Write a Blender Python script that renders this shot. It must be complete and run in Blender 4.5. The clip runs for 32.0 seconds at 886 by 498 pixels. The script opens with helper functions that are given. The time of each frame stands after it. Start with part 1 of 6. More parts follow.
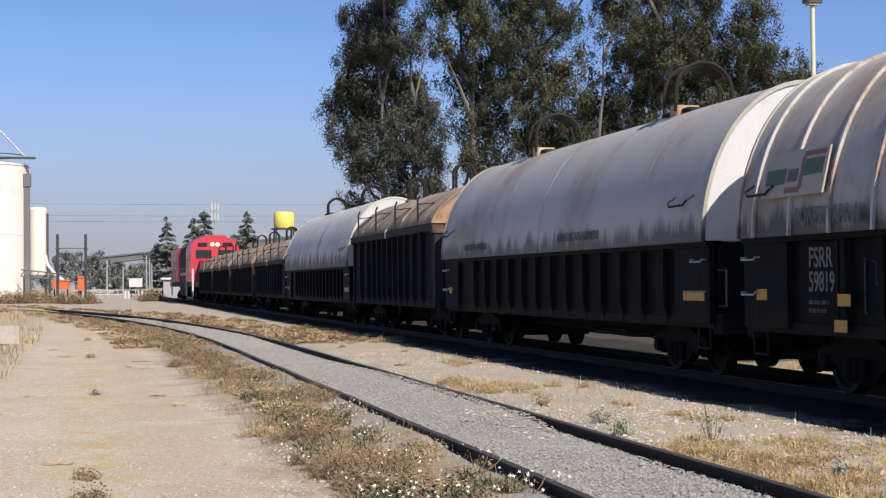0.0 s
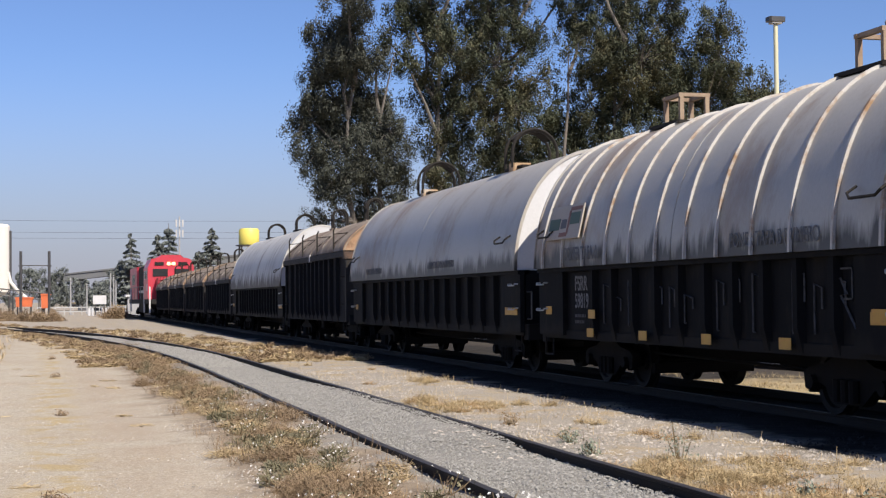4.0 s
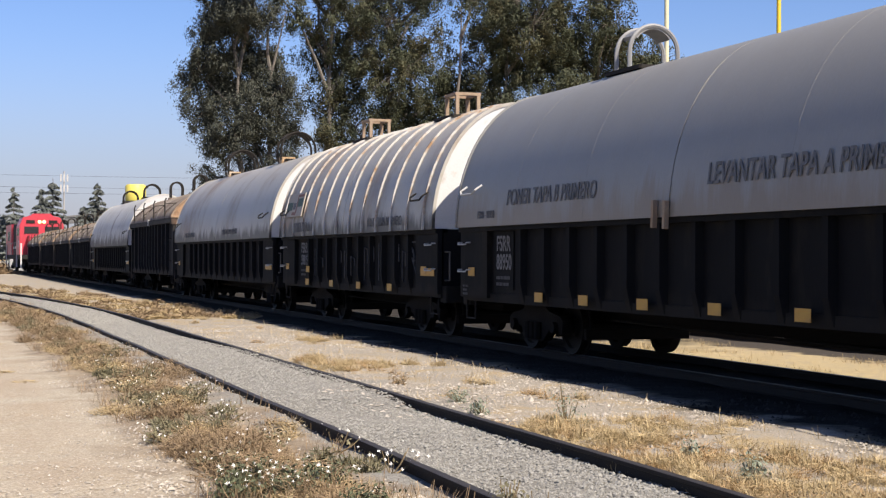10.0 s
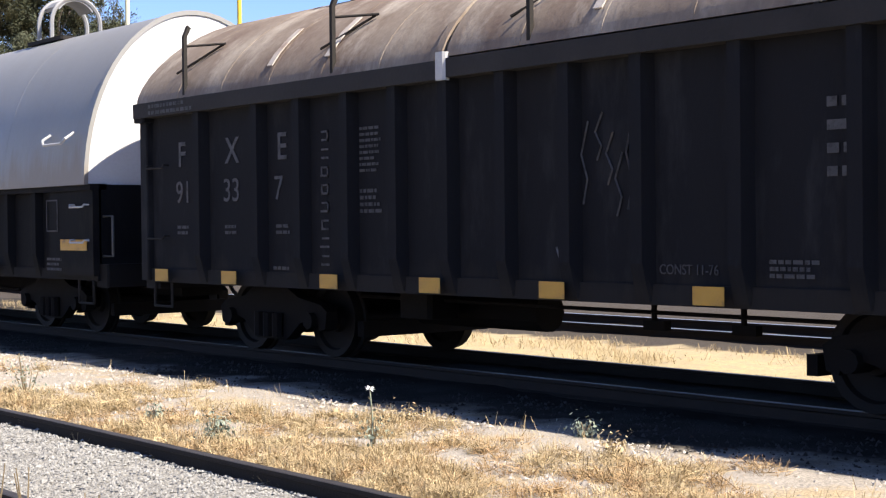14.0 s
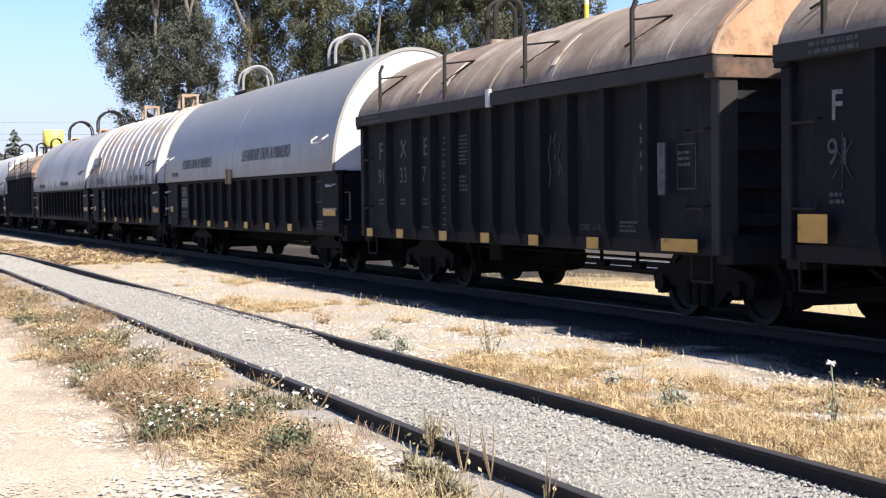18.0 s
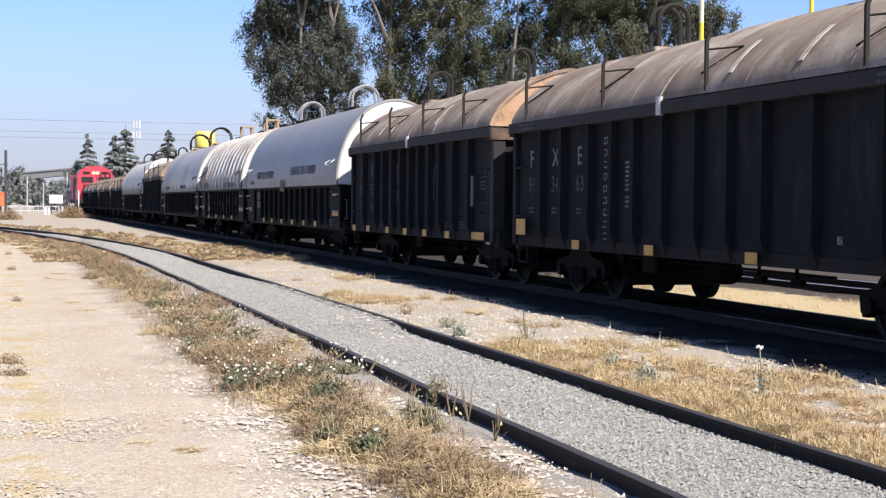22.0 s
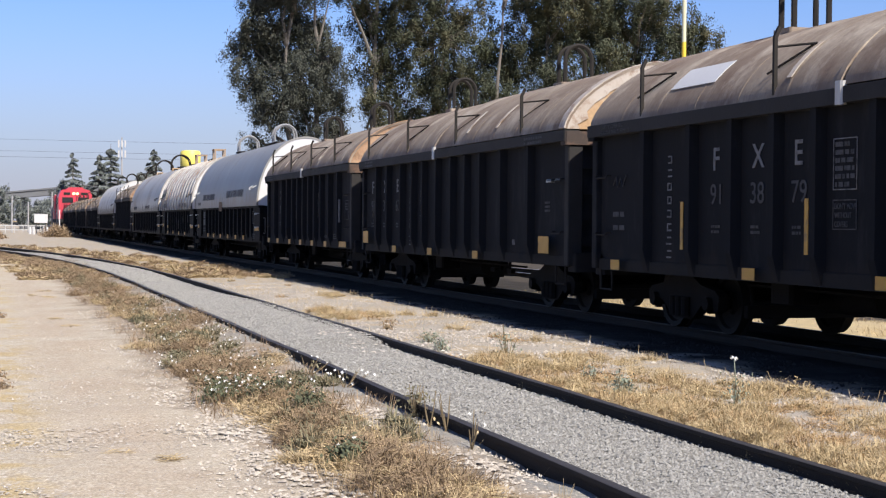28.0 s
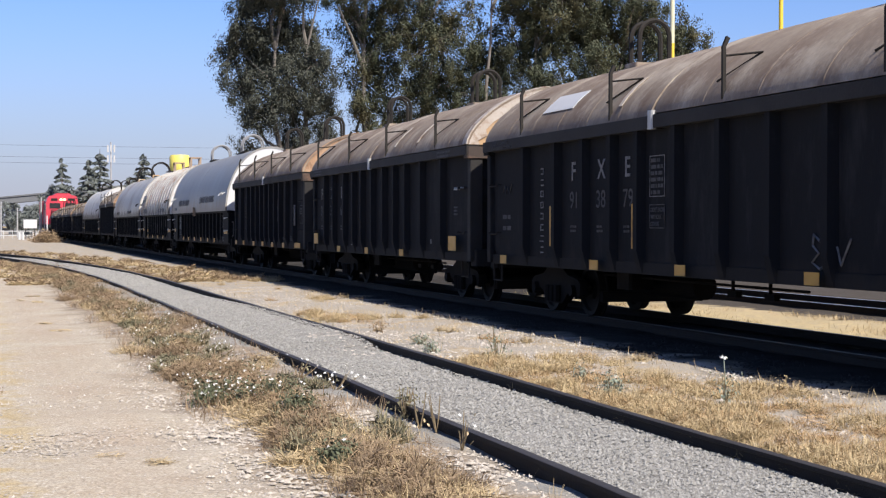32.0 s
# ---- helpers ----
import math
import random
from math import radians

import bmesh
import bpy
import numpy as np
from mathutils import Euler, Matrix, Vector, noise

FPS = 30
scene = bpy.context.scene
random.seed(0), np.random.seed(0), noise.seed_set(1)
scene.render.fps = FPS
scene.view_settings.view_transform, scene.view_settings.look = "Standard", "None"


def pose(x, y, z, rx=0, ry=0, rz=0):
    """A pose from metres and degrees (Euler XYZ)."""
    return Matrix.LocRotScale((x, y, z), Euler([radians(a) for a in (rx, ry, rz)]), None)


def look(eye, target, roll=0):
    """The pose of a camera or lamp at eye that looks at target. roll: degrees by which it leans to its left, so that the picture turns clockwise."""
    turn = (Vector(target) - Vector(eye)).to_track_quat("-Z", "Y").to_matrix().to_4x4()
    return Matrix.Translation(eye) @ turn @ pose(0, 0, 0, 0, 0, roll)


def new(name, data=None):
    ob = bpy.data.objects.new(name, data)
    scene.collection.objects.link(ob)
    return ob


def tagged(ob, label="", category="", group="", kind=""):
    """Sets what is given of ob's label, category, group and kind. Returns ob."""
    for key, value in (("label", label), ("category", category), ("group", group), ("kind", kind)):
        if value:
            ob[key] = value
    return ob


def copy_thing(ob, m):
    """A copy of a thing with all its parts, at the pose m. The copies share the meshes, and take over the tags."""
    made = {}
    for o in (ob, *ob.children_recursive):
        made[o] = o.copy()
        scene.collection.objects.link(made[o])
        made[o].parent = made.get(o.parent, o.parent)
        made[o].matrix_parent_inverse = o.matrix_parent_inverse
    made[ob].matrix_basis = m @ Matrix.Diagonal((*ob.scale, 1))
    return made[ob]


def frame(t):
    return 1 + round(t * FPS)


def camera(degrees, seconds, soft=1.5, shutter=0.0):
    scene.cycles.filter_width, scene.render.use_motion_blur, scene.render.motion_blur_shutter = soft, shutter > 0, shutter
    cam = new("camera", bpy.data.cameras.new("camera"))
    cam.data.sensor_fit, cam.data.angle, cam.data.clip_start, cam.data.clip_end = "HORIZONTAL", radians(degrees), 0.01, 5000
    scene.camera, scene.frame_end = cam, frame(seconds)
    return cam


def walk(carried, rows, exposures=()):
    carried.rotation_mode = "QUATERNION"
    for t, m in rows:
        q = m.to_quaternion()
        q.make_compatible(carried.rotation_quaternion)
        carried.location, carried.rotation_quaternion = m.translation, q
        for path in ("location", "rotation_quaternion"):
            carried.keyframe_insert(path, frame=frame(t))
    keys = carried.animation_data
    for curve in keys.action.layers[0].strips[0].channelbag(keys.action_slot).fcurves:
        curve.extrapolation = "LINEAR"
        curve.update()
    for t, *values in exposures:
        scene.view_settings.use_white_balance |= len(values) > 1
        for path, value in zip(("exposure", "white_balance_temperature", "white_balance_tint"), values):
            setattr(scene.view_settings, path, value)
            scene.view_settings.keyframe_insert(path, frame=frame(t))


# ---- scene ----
cam = camera(32.96, 32.0, soft=1.25)
# seconds, place, heading, pitch, roll
PATH = [
    (0.0, 0.04, 0.00, 1.59, -13.50, 1.27, 0.43), (0.5, 0.05, -0.00, 1.58, -13.73, 1.67, 0.51), (1.0, 0.05, -0.01, 1.58, -13.86, 1.75, 0.53),
    (1.5, 0.02, -0.00, 1.57, -14.26, 1.72, 0.59), (2.0, 0.01, -0.01, 1.59, -14.30, 1.79, 0.42), (2.5, 0.01, -0.01, 1.60, -14.51, 1.83, 0.36),
    (4.5, -0.01, -0.03, 1.64, -14.90, 1.95, 0.55), (5.0, -0.03, -0.03, 1.63, -15.39, 2.57, 0.09), (5.5, -0.04, -0.08, 1.61, -15.88, 2.78, -0.10),
    (6.0, -0.04, -0.10, 1.59, -16.77, 2.95, -0.05), (6.5, -0.04, -0.02, 1.62, -17.21, 2.44, -0.19), (7.0, -0.02, 0.01, 1.61, -17.60, 2.10, -0.51),
    (7.5, -0.02, 0.01, 1.62, -18.28, 1.77, -0.56), (8.0, -0.03, -0.04, 1.62, -18.76, 1.71, -0.48), (8.5, -0.03, -0.03, 1.63, -19.49, 1.60, -0.48),
    (9.0, -0.02, -0.03, 1.62, -19.86, 1.19, -0.39), (9.5, -0.01, -0.00, 1.62, -20.32, 0.82, -0.41), (10.0, -0.02, -0.00, 1.62, -19.08, 0.35, -0.25),
    (10.5, -0.02, 0.01, 1.62, -17.79, -0.33, -0.14), (11.0, -0.01, 0.01, 1.61, -17.22, -0.11, 0.06), (11.5, -0.04, 0.06, 1.65, -17.18, -0.35, -0.07),
    (12.0, -0.02, 0.02, 1.61, -16.38, -0.22, 0.01), (12.5, -0.01, 0.01, 1.61, -16.28, -0.14, 0.06), (13.0, -0.01, 0.01, 1.60, -17.24, -0.25, -0.24),
    (13.3, 0.03, -0.01, 1.58, -20.93, -0.89, 0.10), (13.4, 0.03, 0.00, 1.58, -24.00, -0.95, 0.20), (13.6, 0.04, 0.00, 1.57, -30.30, -1.05, 0.40),
    (13.8, 0.03, 0.01, 1.57, -35.20, -1.20, 0.60), (14.0, 0.03, 0.01, 1.57, -39.29, -0.90, 0.60), (14.2, 0.02, 0.02, 1.56, -40.59, -1.20, 0.70),
    (14.5, 0.01, 0.01, 1.57, -39.34, -1.50, 0.80), (16.5, 0.01, -0.01, 1.59, -30.75, -1.63, 0.92), (17.0, 0.01, -0.03, 1.57, -26.58, -1.79, 1.20),
    (17.5, 0.01, -0.02, 1.57, -26.10, -2.49, 0.95), (18.0, -0.00, -0.01, 1.58, -21.99, -1.90, 0.66), (18.5, 0.00, -0.04, 1.59, -19.85, -1.20, 0.59),
    (19.0, 0.01, -0.02, 1.56, -18.41, -1.26, 0.13), (19.5, 0.00, 0.01, 1.58, -18.07, -1.31, 0.19), (20.0, 0.00, 0.02, 1.57, -18.12, -1.28, -0.08),
    (20.5, -0.01, 0.01, 1.58, -17.98, -1.55, -0.11), (21.0, 0.00, -0.00, 1.58, -18.68, -1.50, -0.51), (21.5, 0.00, -2.38, 1.58, -16.48, -1.73, -0.47),
    (22.0, -0.01, -3.02, 1.64, -16.37, -1.72, -0.52), (22.5, -0.00, -3.08, 1.59, -16.78, -1.56, -0.57), (23.0, 0.02, -3.19, 1.58, -16.71, -1.08, -0.33),
    (23.5, 0.00, -3.15, 1.62, -17.02, -1.00, -0.37), (24.0, 0.02, -3.17, 1.60, -16.73, -1.09, -0.29), (24.5, 0.02, -3.18, 1.59, -16.61, -0.80, -0.17),
    (25.0, 0.01, -3.19, 1.59, -16.53, -0.84, -0.14), (25.5, 0.01, -3.24, 1.59, -16.60, -0.89, 0.01), (27.5, 0.00, -3.19, 1.59, -16.77, -1.04, -0.36),
    (28.0, 0.00, -3.20, 1.59, -16.91, -0.97, -0.48), (28.5, -0.00, -3.21, 1.60, -17.30, -1.07, -0.44), (29.0, -0.00, -3.29, 1.59, -17.28, -1.01, -0.06),
    (29.5, 0.01, -3.21, 1.60, -17.09, -1.03, -0.14), (30.0, 0.01, -3.19, 1.59, -17.24, -1.07, -0.17), (30.5, 0.01, -3.18, 1.59, -17.31, -1.13, -0.21),
    (31.0, 0.02, -3.19, 1.59, -17.37, -0.97, -0.06), (31.5, 0.01, -3.20, 1.59, -17.26, -0.97, 0.04), (32.0, 0.01, -3.20, 1.58, -17.29, -0.86, -0.10),
]
# seconds, metres run along the line
TRAIN = [(0, -11.55), (2, -7.94), (4, -4.43), (6, -0.8), (8, 3.06), (10, 7.18), (12, 11.53), (14, 16.01), (16, 20.52), (18, 24.91), (20, 29.05), (21, 30.99), (21.5, 32.6), (22, 34.36), (23, 36.35), (24, 38.24), (25, 39.94), (26, 41.47), (27, 42.86), (28, 44.13), (29, 45.36), (30, 46.52), (31, 47.49), (32, 48.4)]
cam.data.name = "lens"
walk(cam, [(t, pose(x, y, z, 90 + p, r, w)) for t, x, y, z, w, p, r in PATH],
     exposures=[(t, e, k, 13) for t, e, k in ((0, 0.43, 6750), (6, 0.43, 6750), (9, 0.48, 6850), (9.8, 0.64, 7050), (11, 0.64, 6950), (12.8, 0.54, 6750), (14.0, 1.28, 6750), (17, 1.34, 6750), (18.4, 1.2, 6750), (19.5, 1.04, 6700), (20.5, 1.04, 6650), (22, 0.95, 6500), (23, 1.04, 6400), (24.2, 1.02, 6400), (25, 0.66, 6450), (27.5, 0.68, 6500), (32, 0.68, 6500))])

# ---- sky and sun ----
SUN = Vector((0.22, -0.68, 0.70)).normalized()
world = bpy.data.worlds.new("sky")
scene.world = world
world.use_nodes = True
wn = world.node_tree.nodes
sky = wn.new("ShaderNodeTexSky")
sky.sky_type = "NISHITA"
sky.sun_disc = False
sky.sun_elevation = math.asin(SUN.z)
sky.sun_rotation = math.atan2(SUN.x, SUN.y)
sky.altitude = 2200
sky.air_density, sky.dust_density, sky.ozone_density = 1.15, 2.0, 6.0
wn["Background"].inputs["Strength"].default_value = 0.076
tint = wn.new("ShaderNodeMix")
tint.data_type, tint.blend_type = "RGBA", "MULTIPLY"
tint.inputs[0].default_value = 1.0
tint.inputs[7].default_value = (1.0, 1.05, 1.25, 1)
world.node_tree.links.new(sky.outputs[0], tint.inputs[6])
# grey-blue smog low over the horizon, thinning upwards
way_up = wn.new("ShaderNodeTexCoord")
split = wn.new("ShaderNodeSeparateXYZ")
world.node_tree.links.new(way_up.outputs["Generated"], split.inputs[0])
thin = wn.new("ShaderNodeMapRange")
thin.interpolation_type = "SMOOTHSTEP"
thin.inputs[1].default_value, thin.inputs[2].default_value = -0.02, 0.17
world.node_tree.links.new(split.outputs[2], thin.inputs[0])
smog = wn.new("ShaderNodeMix")
smog.data_type = "RGBA"
smog.inputs[6].default_value = (3.75, 3.95, 4.75, 1)
world.node_tree.links.new(thin.outputs[0], smog.inputs[0])
world.node_tree.links.new(tint.outputs[2], smog.inputs[7])
world.node_tree.links.new(smog.outputs[2], wn["Background"].inputs[0])
sun_data = bpy.data.lights.new("sun", "SUN")
sun_data.energy, sun_data.angle, sun_data.color = 4.9, radians(0.5), (1.0, 0.94, 0.83)
sun = new("sun", sun_data)
sun.matrix_world = look(SUN * 50, (0, 0, 0))


# ---- materials ----
def material(name, color, second=None, scale=3.0, amount=0.5, rough=0.8, metal=0.0, fine=40.0, bump=0.15,
             stain=None, stain_scale=0.6, stain_amount=0.0, stretch=(1, 1, 1), object_random=0.0, spec=0.5, drip=None, island=0.0, grain_depth=0.1):
    """Two colours mixed by coarse noise, fine grain, stains and relief, in metres of the object's own space."""
    m = bpy.data.materials.new(name)
    m.use_nodes = True
    n, k = m.node_tree.nodes, m.node_tree.links.new
    bsdf = n["Principled BSDF"]
    co = n.new("ShaderNodeTexCoord")
    mp = n.new("ShaderNodeMapping")
    mp.inputs["Scale"].default_value = stretch
    k(co.outputs["Object"], mp.inputs[0])
    second = second or tuple(c * 0.7 for c in color)

    def noise_node(s, detail=5.0, rough_=0.6):
        t = n.new("ShaderNodeTexNoise")
        t.inputs["Scale"].default_value, t.inputs["Detail"].default_value, t.inputs["Roughness"].default_value = s, detail, rough_
        k(mp.outputs[0], t.inputs["Vector"])
        return t

    def ramp(src, lo, hi):
        r = n.new("ShaderNodeMapRange")
        r.inputs[1].default_value, r.inputs[2].default_value = lo, hi
        k(src, r.inputs[0])
        return r.outputs[0]

    def mix(fac, a, b, mode="MIX"):
        x = n.new("ShaderNodeMix")
        x.data_type, x.blend_type = "RGBA", mode
        for slot, v in ((0, fac), (6, a), (7, b)):
            if isinstance(v, (int, float)):
                x.inputs[slot].default_value = v
            elif isinstance(v, tuple):
                x.inputs[slot].default_value = (*v[:3], 1)
            else:
                k(v, x.inputs[slot])
        return x.outputs[2]

    coarse, grain = noise_node(scale), noise_node(fine, 3.0)
    c = mix(ramp(coarse.outputs[0], 0.5 - 0.5 * amount, 0.5 + 0.5 * amount), tuple(color), tuple(second))
    if stain:
        st = noise_node(stain_scale, 8.0, 0.7)
        c = mix(ramp(st.outputs[0], 0.62 - stain_amount * 0.4, 0.72 - stain_amount * 0.2), c, tuple(stain))
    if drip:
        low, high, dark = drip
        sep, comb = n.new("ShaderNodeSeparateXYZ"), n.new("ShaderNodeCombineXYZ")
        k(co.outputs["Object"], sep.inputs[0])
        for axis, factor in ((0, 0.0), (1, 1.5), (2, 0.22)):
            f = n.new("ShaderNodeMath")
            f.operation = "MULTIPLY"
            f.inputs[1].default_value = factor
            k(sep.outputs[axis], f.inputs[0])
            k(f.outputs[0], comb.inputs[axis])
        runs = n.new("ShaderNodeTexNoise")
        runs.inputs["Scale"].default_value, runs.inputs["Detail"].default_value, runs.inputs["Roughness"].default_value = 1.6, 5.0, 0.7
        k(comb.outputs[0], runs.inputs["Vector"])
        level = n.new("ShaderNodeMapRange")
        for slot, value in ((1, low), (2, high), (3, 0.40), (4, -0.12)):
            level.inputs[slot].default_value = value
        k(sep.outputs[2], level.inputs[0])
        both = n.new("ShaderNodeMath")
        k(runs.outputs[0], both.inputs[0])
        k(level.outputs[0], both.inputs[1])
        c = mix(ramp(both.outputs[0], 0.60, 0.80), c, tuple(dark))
    g = n.new("ShaderNodeMapRange")
    g.inputs[3].default_value, g.inputs[4].default_value = 1 - grain_depth, 1 + grain_depth
    k(grain.outputs[0], g.inputs[0])
    hsv = n.new("ShaderNodeHueSaturation")
    k(c, hsv.inputs["Color"])
    k(g.outputs[0], hsv.inputs["Value"])
    c = hsv.outputs[0]
    if object_random:
        oi = n.new("ShaderNodeObjectInfo")
        r = n.new("ShaderNodeMapRange")
        r.inputs[3].default_value, r.inputs[4].default_value = 1 - object_random, 1 + object_random
        k(oi.outputs["Random"], r.inputs[0])
        h2 = n.new("ShaderNodeHueSaturation")
        k(c, h2.inputs["Color"])
        k(r.outputs[0], h2.inputs["Value"])
        c = h2.outputs[0]
    if island:
        geo = n.new("ShaderNodeNewGeometry")
        r = n.new("ShaderNodeMapRange")
        r.inputs[3].default_value, r.inputs[4].default_value = 1 - island, 1 + island
        k(geo.outputs["Random Per Island"], r.inputs[0])
        h3 = n.new("ShaderNodeHueSaturation")
        k(c, h3.inputs["Color"])
        k(r.outputs[0], h3.inputs["Value"])
        c = h3.outputs[0]
    k(c, bsdf.inputs["Base Color"])
    rr = n.new("ShaderNodeMapRange")
    rr.inputs[3].default_value, rr.inputs[4].default_value = max(0.05, rough - 0.12), min(1, rough + 0.1)
    k(coarse.outputs[0], rr.inputs[0])
    k(rr.outputs[0], bsdf.inputs["Roughness"])
    bsdf.inputs["Metallic"].default_value = metal
    bsdf.inputs["Specular IOR Level"].default_value = spec
    if bump:
        b = n.new("ShaderNodeBump")
        b.inputs["Strength"].default_value, b.inputs["Distance"].default_value = bump, 0.02
        k(grain.outputs[0], b.inputs["Height"])
        k(b.outputs[0], bsdf.inputs["Normal"])
    return m


def glow(name, color, strength):
    m = bpy.data.materials.new(name)
    m.use_nodes = True
    b = m.node_tree.nodes["Principled BSDF"]
    b.inputs["Base Color"].default_value = (*color, 1)
    b.inputs["Emission Color"].default_value, b.inputs["Emission Strength"].default_value = (*color, 1), strength
    return m


BLACK_STEEL = material("black_car_paint", (0.0085, 0.0095, 0.0125), (0.0135, 0.0135, 0.0155), 1.2, 0.6, 0.82, 0, 25, 0.1, stain=(0.022, 0.0225, 0.025), stain_scale=1.6, stain_amount=0.25, stretch=(1, 1.6, 0.45), spec=0.12, drip=(0.8, 1.2, (0.02, 0.0185, 0.018)))
FSRR_BLACK = material("dark_blue_black_paint", (0.0042, 0.005, 0.0064), (0.0075, 0.0075, 0.009), 1.0, 0.6, 0.75, 0, 25, 0.1, stain=(0.016, 0.0145, 0.013), stain_scale=1.4, stain_amount=0.25, stretch=(1, 1.6, 0.45), spec=0.09, drip=(0.8, 1.15, (0.013, 0.012, 0.0115)))
BROWN_COVER = material("rusted_tan_cover", (0.275, 0.228, 0.178), (0.15, 0.105, 0.08), 1.0, 0.42, 0.85, 0, 18, 0.2, stain=(0.39, 0.335, 0.27), stain_scale=0.75, stain_amount=0.3, stretch=(1, 1.2, 0.7), spec=0.2, grain_depth=0.25)
RUSTY_BEAM = material("rust_brown_beam", (0.06, 0.04, 0.031), (0.035, 0.027, 0.024), 2.0, 0.8, 0.85, 0, 25, 0.2, stain=(0.13, 0.075, 0.05), stain_scale=2.5, stain_amount=0.3)
BROWN_POST = material("brown_black_post", (0.016, 0.0135, 0.0128), (0.010, 0.0095, 0.010), 2.0, 0.8, 0.85, 0, 25, 0.2)
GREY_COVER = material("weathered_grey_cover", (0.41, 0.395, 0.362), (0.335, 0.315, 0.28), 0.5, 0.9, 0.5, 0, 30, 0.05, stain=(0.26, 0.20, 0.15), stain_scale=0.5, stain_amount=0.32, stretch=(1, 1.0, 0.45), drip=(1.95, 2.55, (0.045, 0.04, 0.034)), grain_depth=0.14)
# tan runs low on this cover: dirt, and light off the ground painted in
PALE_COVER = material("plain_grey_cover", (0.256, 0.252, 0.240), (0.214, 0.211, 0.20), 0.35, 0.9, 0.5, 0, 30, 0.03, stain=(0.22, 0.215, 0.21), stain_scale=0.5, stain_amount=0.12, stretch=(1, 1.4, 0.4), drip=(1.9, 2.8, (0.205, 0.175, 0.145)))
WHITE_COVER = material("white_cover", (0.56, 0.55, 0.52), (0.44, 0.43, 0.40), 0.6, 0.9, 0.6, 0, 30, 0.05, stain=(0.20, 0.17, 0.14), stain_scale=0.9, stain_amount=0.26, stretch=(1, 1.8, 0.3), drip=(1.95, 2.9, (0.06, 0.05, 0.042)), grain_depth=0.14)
RIB_PALE = material("chipped_pale_rib", (0.50, 0.49, 0.47), (0.40, 0.38, 0.35), 2.0, 0.8, 0.7, stain=(0.26, 0.16, 0.09), stain_scale=1.8, stain_amount=0.32)
WHITE_END = material("white_end_plate", (0.56, 0.565, 0.575), (0.50, 0.50, 0.505), 0.7, 0.6, 0.65, 0, 30, 0.03, stain=(0.4, 0.36, 0.32), stain_scale=1.2, stain_amount=0.1)
WORN_WHITE = material("flaking_white_paint", (0.50, 0.47, 0.43), (0.34, 0.27, 0.21), 2.5, 0.7, 0.85, 0, 25, 0.1, stain=(0.22, 0.13, 0.08), stain_scale=3.0, stain_amount=0.25)
RUST_END = material("rust_end_plate", (0.30, 0.16, 0.085), (0.42, 0.29, 0.19), 2.6, 0.5, 0.85, 0, 18, 0.2, stain=(0.15, 0.085, 0.05), stain_scale=2.2, stain_amount=0.3, grain_depth=0.22)
RUST = material("rusty_steel", (0.20, 0.12, 0.075), (0.36, 0.29, 0.21), 3.0, 0.7, 0.85, 0, 40, 0.3, grain_depth=0.22)
DARK_HOOP = material("dark_steel_hoop", (0.016, 0.0155, 0.015), (0.034, 0.029, 0.025), 3.0, 0.7, 0.8, spec=0.15)
GREY_HOOP = material("grey_steel_hoop", (0.27, 0.275, 0.28), (0.17, 0.17, 0.175), 2.0, 0.7, 0.6)
YELLOW = material("faded_yellow_reflector", (0.55, 0.30, 0.03), (0.42, 0.22, 0.03), 5.0, 0.6, 0.5, stain=(0.12, 0.07, 0.03), stain_scale=3, stain_amount=0.15)
LETTER = material("worn_white_lettering", (0.22, 0.22, 0.225), (0.12, 0.12, 0.125), 7.0, 0.8, 0.8, stain=(0.03, 0.03, 0.03), stain_scale=9.0, stain_amount=0.34)
DIM_LETTER = material("dim_grey_lettering", (0.095, 0.095, 0.10), (0.05, 0.05, 0.055), 7.0, 0.8, 0.8, stain=(0.015, 0.015, 0.016), stain_scale=9.0, stain_amount=0.38)
OCHRE_PLATE = material("ochre_end_plate", (0.44, 0.31, 0.18), (0.36, 0.22, 0.12), 2.0, 0.7, 0.85, 0, 18, 0.2, stain=(0.52, 0.46, 0.38), stain_scale=1.8, stain_amount=0.3, grain_depth=0.2)
DARK_LETTER = material("worn_dark_lettering", (0.09, 0.093, 0.10), (0.14, 0.143, 0.15), 6.0, 0.7, 0.8, stain=(0.2, 0.2, 0.2), stain_scale=10.0, stain_amount=0.2)
GREY_LETTER = material("faded_grey_lettering", (0.075, 0.075, 0.08), (0.04, 0.04, 0.043), 6.0, 0.7, 0.8, stain=(0.015, 0.015, 0.016), stain_scale=9.0, stain_amount=0.3)
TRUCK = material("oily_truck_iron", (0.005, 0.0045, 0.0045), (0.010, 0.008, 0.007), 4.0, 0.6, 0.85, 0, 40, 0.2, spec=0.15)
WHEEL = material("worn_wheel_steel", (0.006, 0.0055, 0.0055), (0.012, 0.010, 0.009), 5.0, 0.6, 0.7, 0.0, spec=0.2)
RAIL = material("dark_rail_side", (0.018, 0.015, 0.014), (0.035, 0.027, 0.022), 4.0, 0.6, 0.8, 0, 60, 0.3, spec=0.2)
RAIL_TOP = material("worn_rail_head", (0.05, 0.044, 0.04), (0.03, 0.026, 0.024), 3.0, 0.6, 0.6, 0.1)
# main line's rail head, its colour darkened for the shade under the train
SHADED_RAIL = material("polished_rail_head", (0.16, 0.155, 0.15), (0.10, 0.095, 0.09), 3.0, 0.6, 0.5, 0.5)
# the same rail head coloured brighter, for the far track in full sun
SUNLIT_RAIL = material("bright_rail_head", (0.5, 0.5, 0.52), (0.38, 0.37, 0.37), 3.0, 0.6, 0.35, 0.7)
